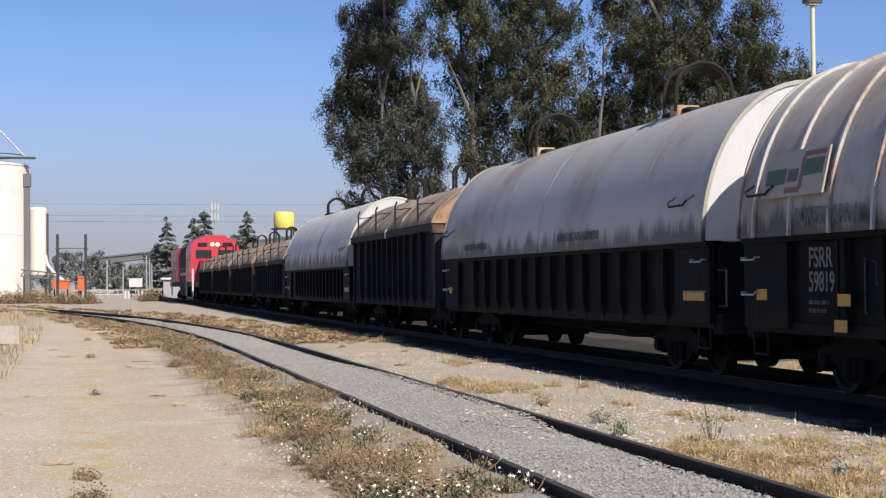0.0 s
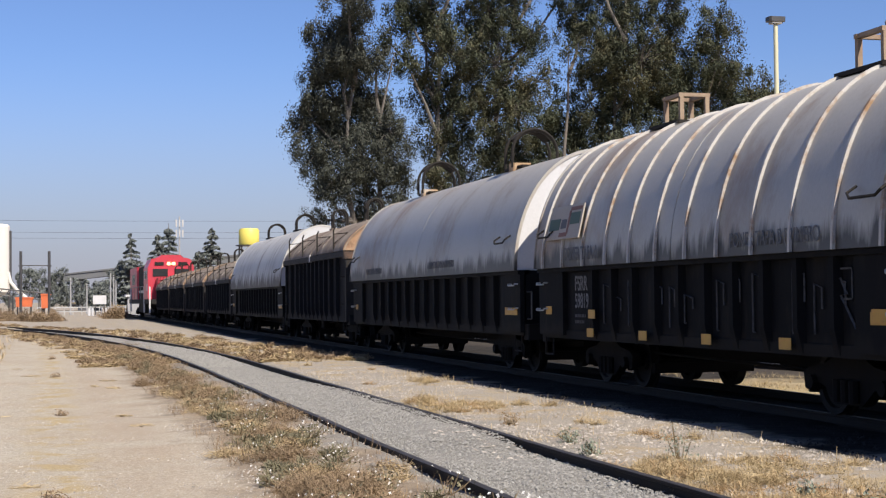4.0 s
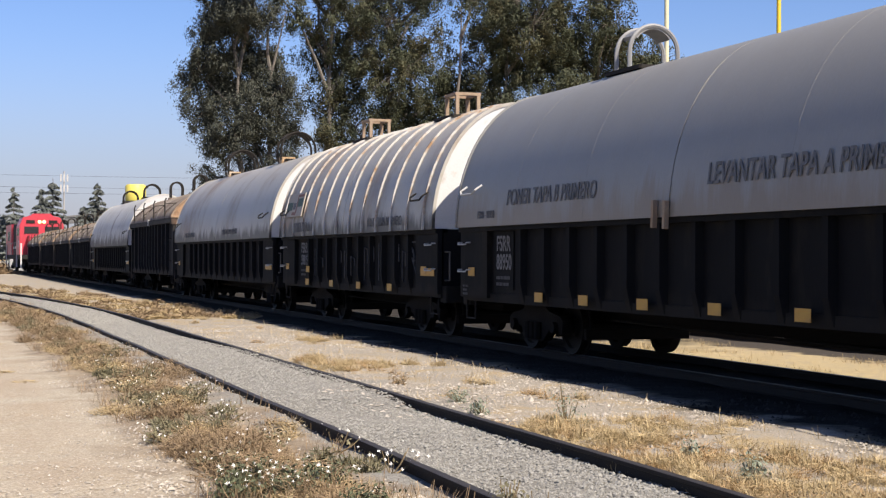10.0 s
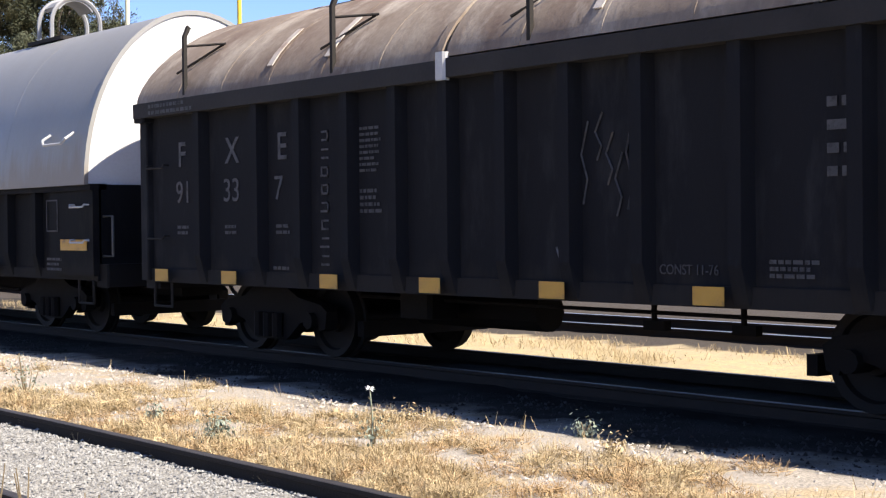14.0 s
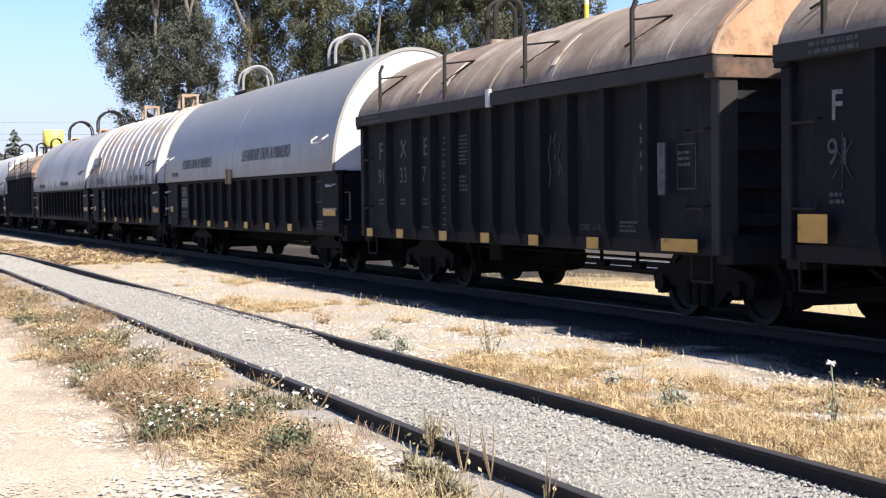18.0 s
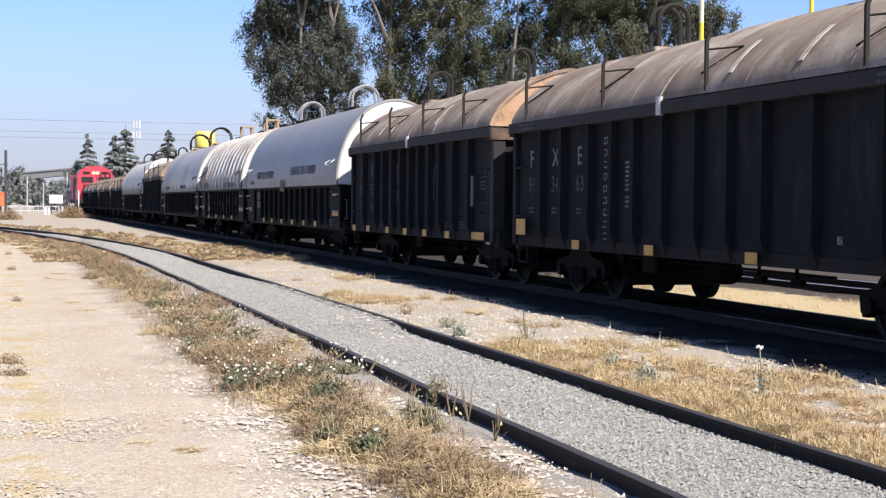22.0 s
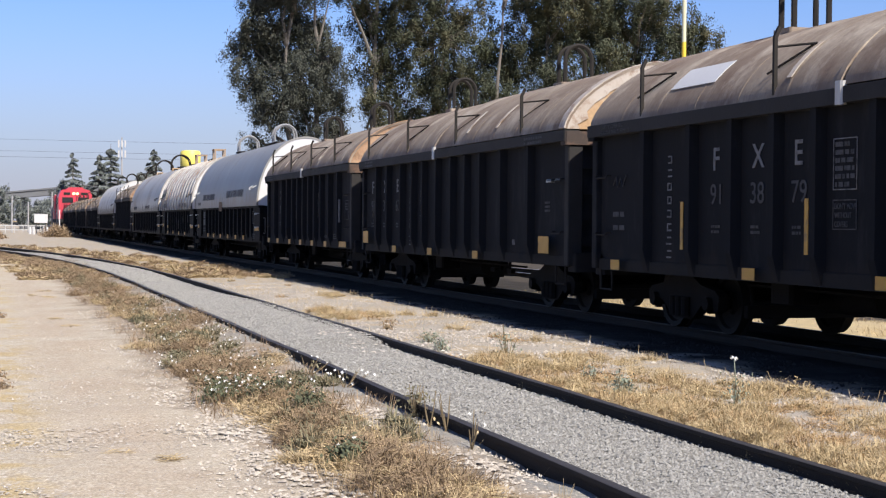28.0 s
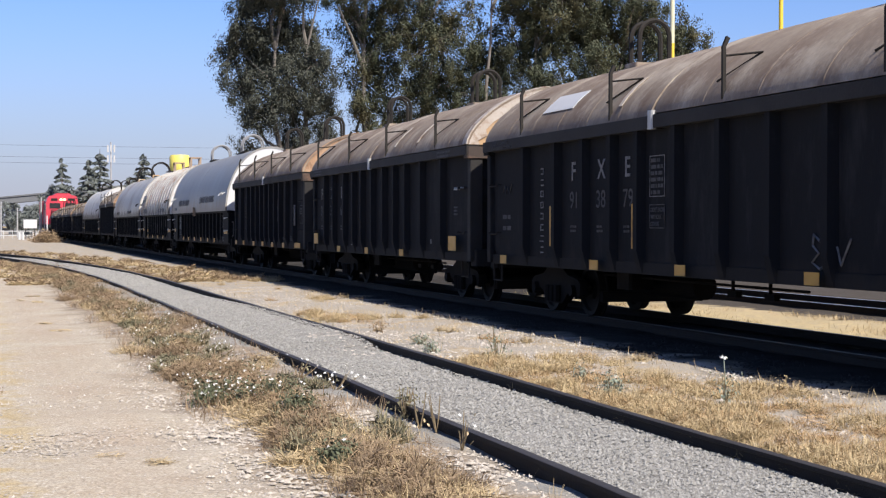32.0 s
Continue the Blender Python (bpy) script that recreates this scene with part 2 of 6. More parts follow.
CREAM_POLE = material("bleached_pole_paint", (0.62, 0.60, 0.40), (0.52, 0.50, 0.36), 2.0, 0.6, 0.5)
SLEEPER = material("old_timber_sleeper", (0.09, 0.07, 0.055), (0.05, 0.04, 0.033), 3.0, 0.6, 0.95, stretch=(1, 6, 6), grain_depth=0.22)

# the lighter olive patches paint sunlit clumps into the crowns
LEAF = material("dusty_green_leaves", (0.084, 0.096, 0.060), (0.056, 0.065, 0.047), 0.28, 0.6, 0.8, spec=0.12, island=0.18, stain=(0.118, 0.108, 0.062), stain_scale=0.35, stain_amount=0.3)
GREY_LEAF = material("grey_green_leaves", (0.088, 0.094, 0.074), (0.055, 0.061, 0.052), 0.3, 0.7, 0.8, spec=0.12, island=0.18)
# greens paled towards grey, distance haze mixed into the leaf colour
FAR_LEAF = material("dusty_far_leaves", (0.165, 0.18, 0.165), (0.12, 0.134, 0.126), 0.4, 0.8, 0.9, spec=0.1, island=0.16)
BARK = material("pale_peeling_bark", (0.19, 0.17, 0.15), (0.11, 0.096, 0.083), 1.5, 0.8, 0.9, grain_depth=0.22)
DARK_BARK = material("grey_brown_twig_bark", (0.10, 0.085, 0.07), (0.06, 0.052, 0.045), 1.5, 0.8, 0.9)
POLE_PAINT = material("chrome_yellow_paint", (0.72, 0.52, 0.04), (0.6, 0.42, 0.04), 2.0, 0.6, 0.5)
CLAMP_PALE = material("pale_grey_metal", (0.46, 0.46, 0.45), (0.38, 0.38, 0.38), 4.0, 0.6, 0.5)
DARKM = material("dark_grey_metal", (0.05, 0.05, 0.055), (0.08, 0.08, 0.08), 4.0, 0.6, 0.5, 0.3)
TANK_PAINT = material("bright_yellow_tank_paint", (0.78, 0.67, 0.14), (0.66, 0.56, 0.12), 0.6, 0.6, 0.5)
SILO = material("white_silo_paint", (0.74, 0.71, 0.66), (0.62, 0.60, 0.56), 0.4, 0.8, 0.6, stain=(0.5, 0.47, 0.42), stain_scale=0.3, stain_amount=0.1)
RED = material("bright_red_loco_paint", (0.52, 0.045, 0.07), (0.43, 0.04, 0.06), 1.2, 0.6, 0.4)
GLASS = material("dark_window_glass", (0.02, 0.022, 0.025), (0.03, 0.03, 0.03), 2.0, 0.5, 0.08)
LOCO_DARK = material("sooty_loco_body", (0.016, 0.016, 0.017), (0.03, 0.028, 0.027), 1.2, 0.6, 0.8, spec=0.15)
HEADLIGHT = glow("warm_headlight", (1.0, 0.66, 0.3), 1.6)
ORANGE = material("orange_skip_paint", (0.62, 0.14, 0.04), (0.5, 0.12, 0.05), 1.5, 0.6, 0.6)
CONCRETE = material("grey_concrete", (0.36, 0.36, 0.36), (0.28, 0.28, 0.28), 0.4, 0.8, 0.9, grain_depth=0.22)
# dark blue-grey carries the far flyover's shade and haze in its colour
HAZE_GREY_CONCRETE = material("sooty_concrete", (0.15, 0.155, 0.165), (0.11, 0.115, 0.12), 0.4, 0.8, 0.9, grain_depth=0.22)
BOARD_CREAM = material("faded_cream_board", (0.42, 0.38, 0.32), (0.34, 0.3, 0.26), 2.0, 0.7, 0.7)
BOARD_GREEN = material("faded_green_band", (0.06, 0.11, 0.08), (0.08, 0.12, 0.09), 3.0, 0.7, 0.7)
BOARD_RED = material("faded_red_band", (0.22, 0.09, 0.07), (0.2, 0.11, 0.09), 3.0, 0.7, 0.7)
RUSSET = material("russet_dry_grass", (0.42, 0.29, 0.155), (0.32, 0.215, 0.115), 1.2, 0.8, 0.95, spec=0.2, island=0.35)
STRAW = material("dry_straw", (0.46, 0.365, 0.215), (0.365, 0.275, 0.155), 1.2, 0.8, 0.95, spec=0.2, island=0.35)
BRUSH = material("brown_brush", (0.31, 0.22, 0.135), (0.19, 0.14, 0.09), 0.6, 0.8, 0.95, spec=0.2, island=0.35)
WEED_GREEN = material("dusty_weed_green", (0.135, 0.13, 0.082), (0.20, 0.175, 0.11), 2.0, 0.8, 0.9, spec=0.2, island=0.40)
WEED_DARK = material("dark_weed_green", (0.075, 0.088, 0.05), (0.125, 0.13, 0.08), 3.0, 0.8, 0.85, spec=0.2, island=0.35)
WEED_GREY = material("grey_green_thistle", (0.24, 0.27, 0.21), (0.16, 0.19, 0.14), 3.0, 0.8, 0.85, island=0.30)
WEED_STEM = material("brown_weed_stem", (0.22, 0.16, 0.09), (0.15, 0.12, 0.07), 3.0, 0.8, 0.9)
PETAL = material("white_petal", (0.82, 0.82, 0.80), (0.76, 0.76, 0.74), 5.0, 0.6, 0.7)
STONE = material("grey_ballast_stone", (0.29, 0.284, 0.264), (0.205, 0.20, 0.186), 9.0, 0.9, 0.95, spec=0.2, island=0.30, grain_depth=0.22)
# ballast coloured dark so that it carries the train's shadow
SHADOW_STONE = material("sooty_ballast_stone", (0.034, 0.031, 0.029), (0.02, 0.0185, 0.0175), 9.0, 0.9, 0.95, spec=0.15, island=0.4, grain_depth=0.22)
PALE_STONE = material("pale_stone", (0.44, 0.40, 0.35), (0.31, 0.28, 0.245), 9.0, 0.9, 0.95, spec=0.2, island=0.35, grain_depth=0.22)
ROAD_STONE = material("trodden_road_stone", (0.45, 0.405, 0.345), (0.37, 0.325, 0.27), 9.0, 0.9, 0.95, spec=0.2, island=0.2, grain_depth=0.2)


# ---- mesh building ----
class Shape:
    def __init__(self):
        self.v, self.f = [], []

    def add(self, verts, faces):
        o = len(self.v)
        self.v += [tuple(p) for p in verts]
        self.f += [tuple(i + o for i in q) for q in faces]
        return self

    def box(self, x0, x1, y0, y1, z0, z1, b=0.0):
        """A box; b chamfers its upright edges."""
        if b <= 0:
            self.add([(x, y, z) for z in (z0, z1) for x, y in ((x0, y0), (x1, y0), (x1, y1), (x0, y1))],
                     [(3, 2, 1, 0), (4, 5, 6, 7), (0, 1, 5, 4), (1, 2, 6, 5), (2, 3, 7, 6), (3, 0, 4, 7)])
        else:
            ring = [(x0 + b, y0), (x1 - b, y0), (x1, y0 + b), (x1, y1 - b), (x1 - b, y1), (x0 + b, y1), (x0, y1 - b), (x0, y0 + b)]
            n = len(ring)
            self.add([(x, y, z) for z in (z0, z1) for x, y in ring],
                     [tuple(range(n))[::-1], tuple(range(n, 2 * n))] + [(i, (i + 1) % n, n + (i + 1) % n, n + i) for i in range(n)])
        return self

    def rod(self, a, b, r0, r1=None, n=8, caps=True):
        a, b = Vector(a), Vector(b)
        r1 = r0 if r1 is None else r1
        d = (b - a).normalized()
        u = d.cross(Vector((0, 0, 1)) if abs(d.z) < 0.9 else Vector((1, 0, 0))).normalized()
        w = d.cross(u)
        vs = [c + (u * math.cos(q) + w * math.sin(q)) * r for c, r in ((a, r0), (b, r1)) for q in (2 * math.pi * i / n for i in range(n))]
        fs = [(i, (i + 1) % n, n + (i + 1) % n, n + i) for i in range(n)]
        if caps:
            fs += [tuple(range(n))[::-1], tuple(range(n, 2 * n))]
        return self.add(vs, fs)

    def tube(self, pts, r, n=6):
        """A round bar bent along points; r is one radius or one for each point."""
        pts = [Vector(p) for p in pts]
        rs = r if isinstance(r, (list, tuple)) else [r] * len(pts)
        ref, vs = None, []
        for i, p in enumerate(pts):
            d = (pts[min(i + 1, len(pts) - 1)] - pts[max(i - 1, 0)]).normalized()
            if ref is None:
                ref = d.cross(Vector((0, 0, 1)) if abs(d.z) < 0.9 else Vector((1, 0, 0))).normalized()
            u = (ref - d * ref.dot(d)).normalized()
            ref, w = u, d.cross(u)
            vs += [p + (u * math.cos(q) + w * math.sin(q)) * rs[i] for q in (2 * math.pi * j / n for j in range(n))]
        fs = [(i * n + j, i * n + (j + 1) % n, (i + 1) * n + (j + 1) % n, (i + 1) * n + j) for i in range(len(pts) - 1) for j in range(n)]
        fs += [tuple(range(n))[::-1], tuple(range((len(pts) - 1) * n, len(pts) * n))]
        return self.add(vs, fs)

    def extrude(self, outline, axis, a, b):
        """A closed outline of pairs, drawn out along an axis from a to b."""
        n = len(outline)
        put = {"x": lambda p, q, c: (c, p, q), "y": lambda p, q, c: (p, c, q), "z": lambda p, q, c: (p, q, c)}[axis]
        return self.add([put(p, q, c) for c in (a, b) for p, q in outline],
                        [tuple(range(n))[::-1], tuple(range(n, 2 * n))] + [(i, (i + 1) % n, n + (i + 1) % n, n + i) for i in range(n)])

    def shell(self, outer, inner, y0, y1, steps=1):
        """An open arch of some thickness along y."""
        n = len(outer)
        for prof in (outer, inner):
            self.add([(x, y0 + (y1 - y0) * s / steps, z) for s in range(steps + 1) for x, z in prof],
                     [(s * n + i, s * n + i + 1, (s + 1) * n + i + 1, (s + 1) * n + i) for s in range(steps) for i in range(n - 1)])
        for y in (y0, y1):
            self.add([(x, y, z) for x, z in outer] + [(x, y, z) for x, z in inner], [(i, i + 1, n + i + 1, n + i) for i in range(n - 1)])
        for i in (0, n - 1):
            self.add([(outer[i][0], y0, outer[i][1]), (outer[i][0], y1, outer[i][1]), (inner[i][0], y1, inner[i][1]), (inner[i][0], y0, inner[i][1])], [(0, 1, 2, 3)])
        return self

    def lathe(self, prof, n=24, centre=(0, 0, 0)):
        cx, cy, cz = centre
        m = len(prof)
        self.add([(cx + r * math.cos(2 * math.pi * i / n), cy + r * math.sin(2 * math.pi * i / n), cz + z) for i in range(n) for r, z in prof],
                 [(i * m + j, ((i + 1) % n) * m + j, ((i + 1) % n) * m + j + 1, i * m + j + 1) for i in range(n) for j in range(m - 1)])
        return self

    def mesh(self, name, mat, smooth=False):
        me = bpy.data.meshes.new(name)
        me.from_pydata(self.v, [], self.f)
        bm = bmesh.new()
        bm.from_mesh(me)
        bmesh.ops.recalc_face_normals(bm, faces=bm.faces)
        bm.to_mesh(me)
        bm.free()
        me.materials.append(mat)
        if smooth:
            me.shade_smooth()
            me.set_sharp_from_angle(angle=radians(35))
        return me


def part(name, shape, mat, parent, label="", at=None, smooth=False):
    """One mesh object under a thing or a part; shape may be a mesh that is shared."""
    me = shape if isinstance(shape, bpy.types.Mesh) else shape.mesh(name, mat, smooth)
    ob = new(name, me)
    ob.parent = parent
    if at is not None:
        ob.matrix_basis = at
    if label:
        ob["label"] = label
    return ob


def thing(name, label, category, m=None, group="", kind=""):
    ob = new(name)
    ob.empty_display_size = 0.3
    if m is not None:
        ob.matrix_basis = m
    return tagged(ob, label, category, group, kind)


def solid(name, shape, mat, label="", category="", m=None, kind="", group="", smooth=False):
    ob = new(name, shape if isinstance(shape, bpy.types.Mesh) else shape.mesh(name, mat, smooth))
    if m is not None:
        ob.matrix_basis = m
    return tagged(ob, label, category, group, kind)


def quads(name, centres, us, vs, mat, kite=0.0):
    """One mesh of many small four-cornered leaves or blades, given as arrays; kite draws in the ends."""
    c, u, v = (np.asarray(a, float) for a in (centres, us, vs))
    n = len(c)
    if kite:
        p = np.stack([c - v, c + u, c + v, c - u], 1)
    else:
        p = np.stack([c - u - v, c + u - v, c + u * 0.6 + v, c - u * 0.6 + v], 1)
    me = bpy.data.meshes.new(name)
    me.vertices.add(4 * n)
    me.vertices.foreach_set("co", p.reshape(-1))
    me.loops.add(4 * n)
    me.loops.foreach_set("vertex_index", np.arange(4 * n, dtype=np.int32))
    me.polygons.add(n)
    me.polygons.foreach_set("loop_start", np.arange(0, 4 * n, 4, dtype=np.int32))
    me.update(calc_edges=True)
    me.materials.append(mat)
    return me


# ---- the ground ----
def ground_height(x, y):
    """A level yard, the siding bed a little raised, its ballast heaped against one rail further on."""
    z = 0.10 * max(0.0, min(1.0, (-1.0 - x) / 1.5)) + 0.05 * max(0.0, min(1.0, (x - 1.6) / 0.8))
    if 3.1 < x < 5.2:
        z = 0.03
        if 3.4 < x < 4.84:
            heap = max(0.0, min(1.0, (y - 14.6) / 1.2)) * max(0.0, min(1.0, (30 - y) / 6)) + 0.6 * max(0.0, min(1.0, (y - 38) / 4))
            z = 0.045 + heap * 0.085 * max(0.0, (x - 3.4) / 1.4)
    if 2.3 < x < 3.32:
        z += 0.07 * max(0.0, min(1.0, (y - 12.6) / 1.2)) * max(0.0, min(1.0, (40 - y) / 8)) * (x - 2.3)
    return z


def axis_steps(marks):
    """Grid lines between marks (start, step)."""
    out = []
    for (a, step), (b, _) in zip(marks, marks[1:]):
        n = max(1, round((b - a) / step))
        out += [a + (b - a) * i / n for i in range(n)]
    return out + [marks[-1][0]]


xs = axis_steps([(-2500, 800), (-300, 90), (-60, 12), (-12, 1.5), (-3, 0.16), (10.0, 0.4), (22, 4), (60, 30), (300, 300), (2500, 1)])
ys = axis_steps([(-2500, 800), (-200, 60), (-20, 4), (1, 0.16), (26, 0.4), (60, 2), (160, 20), (400, 200), (3000, 1)])
gv = []
for y in ys:
    for x in xs:
        z = ground_height(x, y)
        near = 1.0 if abs(x) < 30 and -20 < y < 120 else 0.0
        if near:
            z += 0.028 * noise.noise((x * 0.8, y * 0.8, 0)) + 0.014 * noise.noise((x * 2.7, y * 2.7, 3))
            if 3.4 < x < 4.84:
                z += 0.012 * noise.noise((x * 5, y * 5, 9)) - 0.012
        gv.append((x, y, z))
nx = len(xs)
gf = [(j * nx + i, j * nx + i + 1, (j + 1) * nx + i + 1, (j + 1) * nx + i) for j in range(len(ys) - 1) for i in range(nx - 1)]


def ground_material():
    m = bpy.data.materials.new("dry_yard_ground")
    m.use_nodes = True
    n, k = m.node_tree.nodes, m.node_tree.links.new
    bsdf = n["Principled BSDF"]
    geo = n.new("ShaderNodeNewGeometry")
    sep = n.new("ShaderNodeSeparateXYZ")
    k(geo.outputs["Position"], sep.inputs[0])

    def tex(s, detail=6.0, r=0.62):
        t = n.new("ShaderNodeTexNoise")
        t.inputs["Scale"].default_value, t.inputs["Detail"].default_value, t.inputs["Roughness"].default_value = s, detail, r
        k(geo.outputs["Position"], t.inputs["Vector"])
        return t.outputs[0]

    def rng(src, a, b, c=0.0, d=1.0):
        r = n.new("ShaderNodeMapRange")
        for i, v in enumerate((a, b, c, d)):
            r.inputs[i + 1].default_value = v
        k(src, r.inputs[0])
        return r.outputs[0]

    def math_(op, a, b):
        x = n.new("ShaderNodeMath")
        x.operation = op
        for i, v in enumerate((a, b)):
            if isinstance(v, (int, float)):
                x.inputs[i].default_value = v
            else:
                k(v, x.inputs[i])
        return x.outputs[0]

    def mix(fac, a, b):
        x = n.new("ShaderNodeMix")
        x.data_type = "RGBA"
        for slot, v in ((0, fac), (6, a), (7, b)):
            if isinstance(v, tuple):
                x.inputs[slot].default_value = (*v, 1)
            elif isinstance(v, (int, float)):
                x.inputs[slot].default_value = v
            else:
                k(v, x.inputs[slot])
        return x.outputs[2]

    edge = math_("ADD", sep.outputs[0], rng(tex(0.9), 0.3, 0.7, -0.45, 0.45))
    past = math_("MAXIMUM", math_("SUBTRACT", sep.outputs[1], 34.0), 0.0)
    bent = math_("ADD", edge, math_("DIVIDE", math_("MULTIPLY", past, past), 520.0))
    sand = mix(rng(tex(0.5), 0.35, 0.65), (0.415, 0.372, 0.298), (0.36, 0.30, 0.222))
    sand = mix(rng(tex(11, 8.0, 0.7), 0.42, 0.72), sand, (0.455, 0.405, 0.33))
    sand = mix(rng(tex(24, 2.0, 0.5), 0.60, 0.70), sand, (0.53, 0.48, 0.41))
    sand = mix(rng(tex(15, 2.0, 0.5), 0.36, 0.28), sand, (0.29, 0.245, 0.19))
    rut = math_("MULTIPLY", rng(math_("ABSOLUTE", math_("SUBTRACT", sep.outputs[0], 1.0), 0.0), 0.15, 0.75, 1.0, 0.0), rng(tex(0.7), 0.35, 0.6))
    sand = mix(math_("MULTIPLY", rut, 0.55), sand, (0.355, 0.28, 0.208))
    wisps = math_("MULTIPLY", rng(math_("ABSOLUTE", math_("SUBTRACT", sep.outputs[0], 0.12), 0.0), 0.1, 0.5, 1.0, 0.0), rng(tex(1.6), 0.48, 0.58))
    sand = mix(wisps, sand, (0.40, 0.315, 0.18))
    grey = mix(rng(tex(30), 0.35, 0.65), (0.30, 0.288, 0.262), (0.20, 0.192, 0.175))
    straw = mix(rng(tex(1.3), 0.36, 0.5), (0.37, 0.295, 0.19), (0.33, 0.297, 0.252))
    soil = mix(rng(tex(2.2), 0.4, 0.6), (0.33, 0.265, 0.19), (0.21, 0.17, 0.13))
    c = mix(rng(bent, 1.4, 1.9), sand, soil)
    c = mix(rng(bent, 2.9, 3.3), c, grey)
    c = mix(rng(bent, 4.9, 5.5), c, straw)
    # near-black band puts the train's cast shadow into the ground colour
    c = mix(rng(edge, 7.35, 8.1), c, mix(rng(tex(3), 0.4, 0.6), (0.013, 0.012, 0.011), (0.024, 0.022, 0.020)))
    # beyond the main line the ground turns blackish further along
    blackish = mix(rng(tex(2), 0.4, 0.6), (0.05, 0.045, 0.04), (0.03, 0.027, 0.024))
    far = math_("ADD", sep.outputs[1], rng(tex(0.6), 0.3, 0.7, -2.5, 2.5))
    beyond = mix(rng(far, 23.0, 27.0), mix(rng(tex(6), 0.4, 0.65), (0.44, 0.35, 0.20), (0.36, 0.30, 0.20)), blackish)
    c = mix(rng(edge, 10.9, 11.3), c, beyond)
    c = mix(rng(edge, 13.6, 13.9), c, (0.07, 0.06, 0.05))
    c = mix(rng(edge, 21.2, 22.0), c, (0.40, 0.30, 0.16))
    c = mix(rng(edge, -1.0, -1.7), c, straw)
    speck = rng(tex(55, 2.0, 0.5), 0.35, 0.65, 0.78, 1.2)
    h = n.new("ShaderNodeHueSaturation")
    k(c, h.inputs["Color"])
    k(speck, h.inputs["Value"])
    k(h.outputs[0], bsdf.inputs["Base Color"])
    bsdf.inputs["Roughness"].default_value = 0.95
    bsdf.inputs["Specular IOR Level"].default_value = 0.08
    b = n.new("ShaderNodeBump")
    b.inputs["Strength"].default_value, b.inputs["Distance"].default_value = 0.6, 0.03
    k(tex(28, 4.0), b.inputs["Height"])
    k(b.outputs[0], bsdf.inputs["Normal"])
    return m


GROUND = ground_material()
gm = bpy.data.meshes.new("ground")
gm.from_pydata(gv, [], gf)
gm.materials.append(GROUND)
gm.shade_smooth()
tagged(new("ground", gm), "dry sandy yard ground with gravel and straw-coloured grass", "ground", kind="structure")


# ---- rails ----
LINE_X, RAIL_Z = 10.05, 0.18


def line_x(y):
    """The main line's middle: straight, then easing a metre to the left."""
    u = max(0.0, min(1.0, (y - 112) / 40))
    return LINE_X - 0.4 * u * u * (3 - 2 * u)


def siding_x(y):
    """How far the siding has bent to the left at y."""
    return -((y - 34) ** 2) / 520 if y > 34 else 0.0


def rail_shape(offset, y0, y1, z_top, bend, step=1.5):
    prof = [(-0.07, -0.155), (0.07, -0.155), (0.07, -0.14), (0.012, -0.12), (0.012, -0.04), (0.036, -0.03), (0.036, -0.004), (0.028, 0.0),
            (-0.028, 0.0), (-0.036, -0.004), (-0.036, -0.03), (-0.012, -0.04), (-0.012, -0.12), (-0.07, -0.14)]
    s, n = Shape(), len(prof)
    steps = round((y1 - y0) / step)
    vs = []
    for i in range(steps + 1):
        y = y0 + (y1 - y0) * i / steps
        w = 0.012 * math.sin(y * 0.9 + offset) if bend else (line_x(y) - LINE_X if offset < 12 else 0.0)
        vs += [(offset + (siding_x(y) if bend else 0) + w + px, y, z_top + pz) for px, pz in prof]
    s.add(vs, [(i * n + j, i * n + (j + 1) % n, (i + 1) * n + (j + 1) % n, (i + 1) * n + j) for i in range(steps) for j in range(n)] + [tuple(range(n)), tuple(range(steps * n, steps * n + n))])
    return s


def railway(name, label, centre, y0, y1, z_top, top, bend=False, sleepers=False):
    root = thing(name, label, "railway track", kind="structure")
    for side in (-0.7525, 0.7525):
        r = part("rail", rail_shape(centre + side, y0, y1, z_top, bend), RAIL, root)
        r.data.materials.append(top)
        for p in r.data.polygons:
            if p.normal.z > 0.85 and p.center.z > z_top - 0.01:
                p.material_index = 1
    if sleepers:
        me = Shape().box(-1.25, 1.25, -0.11, 0.11, -0.2, -0.03, 0.01).mesh("sleeper", SLEEPER)
        for i in range(sleepers):
            part("sleeper", me, SLEEPER, root, at=pose(centre, 3 + i * 0.6, z_top - 0.13, 0, 0, random.uniform(-2, 2)))
    return root


railway("siding_track", "old railway siding with dark rusty rails sunk in gravel", 4.1, -30, 95, 0.14, RAIL_TOP, bend=True)
railway("main_track", "main line track of worn steel rails under the train", LINE_X, -60, 420, RAIL_Z, SHADED_RAIL)
railway("far_track", "parallel yard track with timber sleepers in dry grass", 15.65, -40, 300, RAIL_Z, SUNLIT_RAIL, sleepers=60)


# ---- the train ----
def ellipse_profile(a, z0, b, power=2.0, n=22, x_sign=1):
    """An arch from -a to a over z0, of height b."""
    out = []
    for i in range(n + 1):
        t = math.pi * (1 - i / n)
        c, s = math.cos(t), math.sin(t)
        out.append((a * math.copysign(abs(c) ** (2 / power), c), z0 + b * abs(s) ** (2 / power)))
    return out


def on_side(x, y, z, tilt=0):
    """The pose of writing on the side of a car that faces the road."""
    return Matrix.Translation((x, y, z)) @ Matrix(((0, 0, -1, 0), (-1, 0, 0, 0), (0, 1, 0, 0), (0, 0, 0, 1))) @ pose(0, 0, 0, 0, 0, tilt)


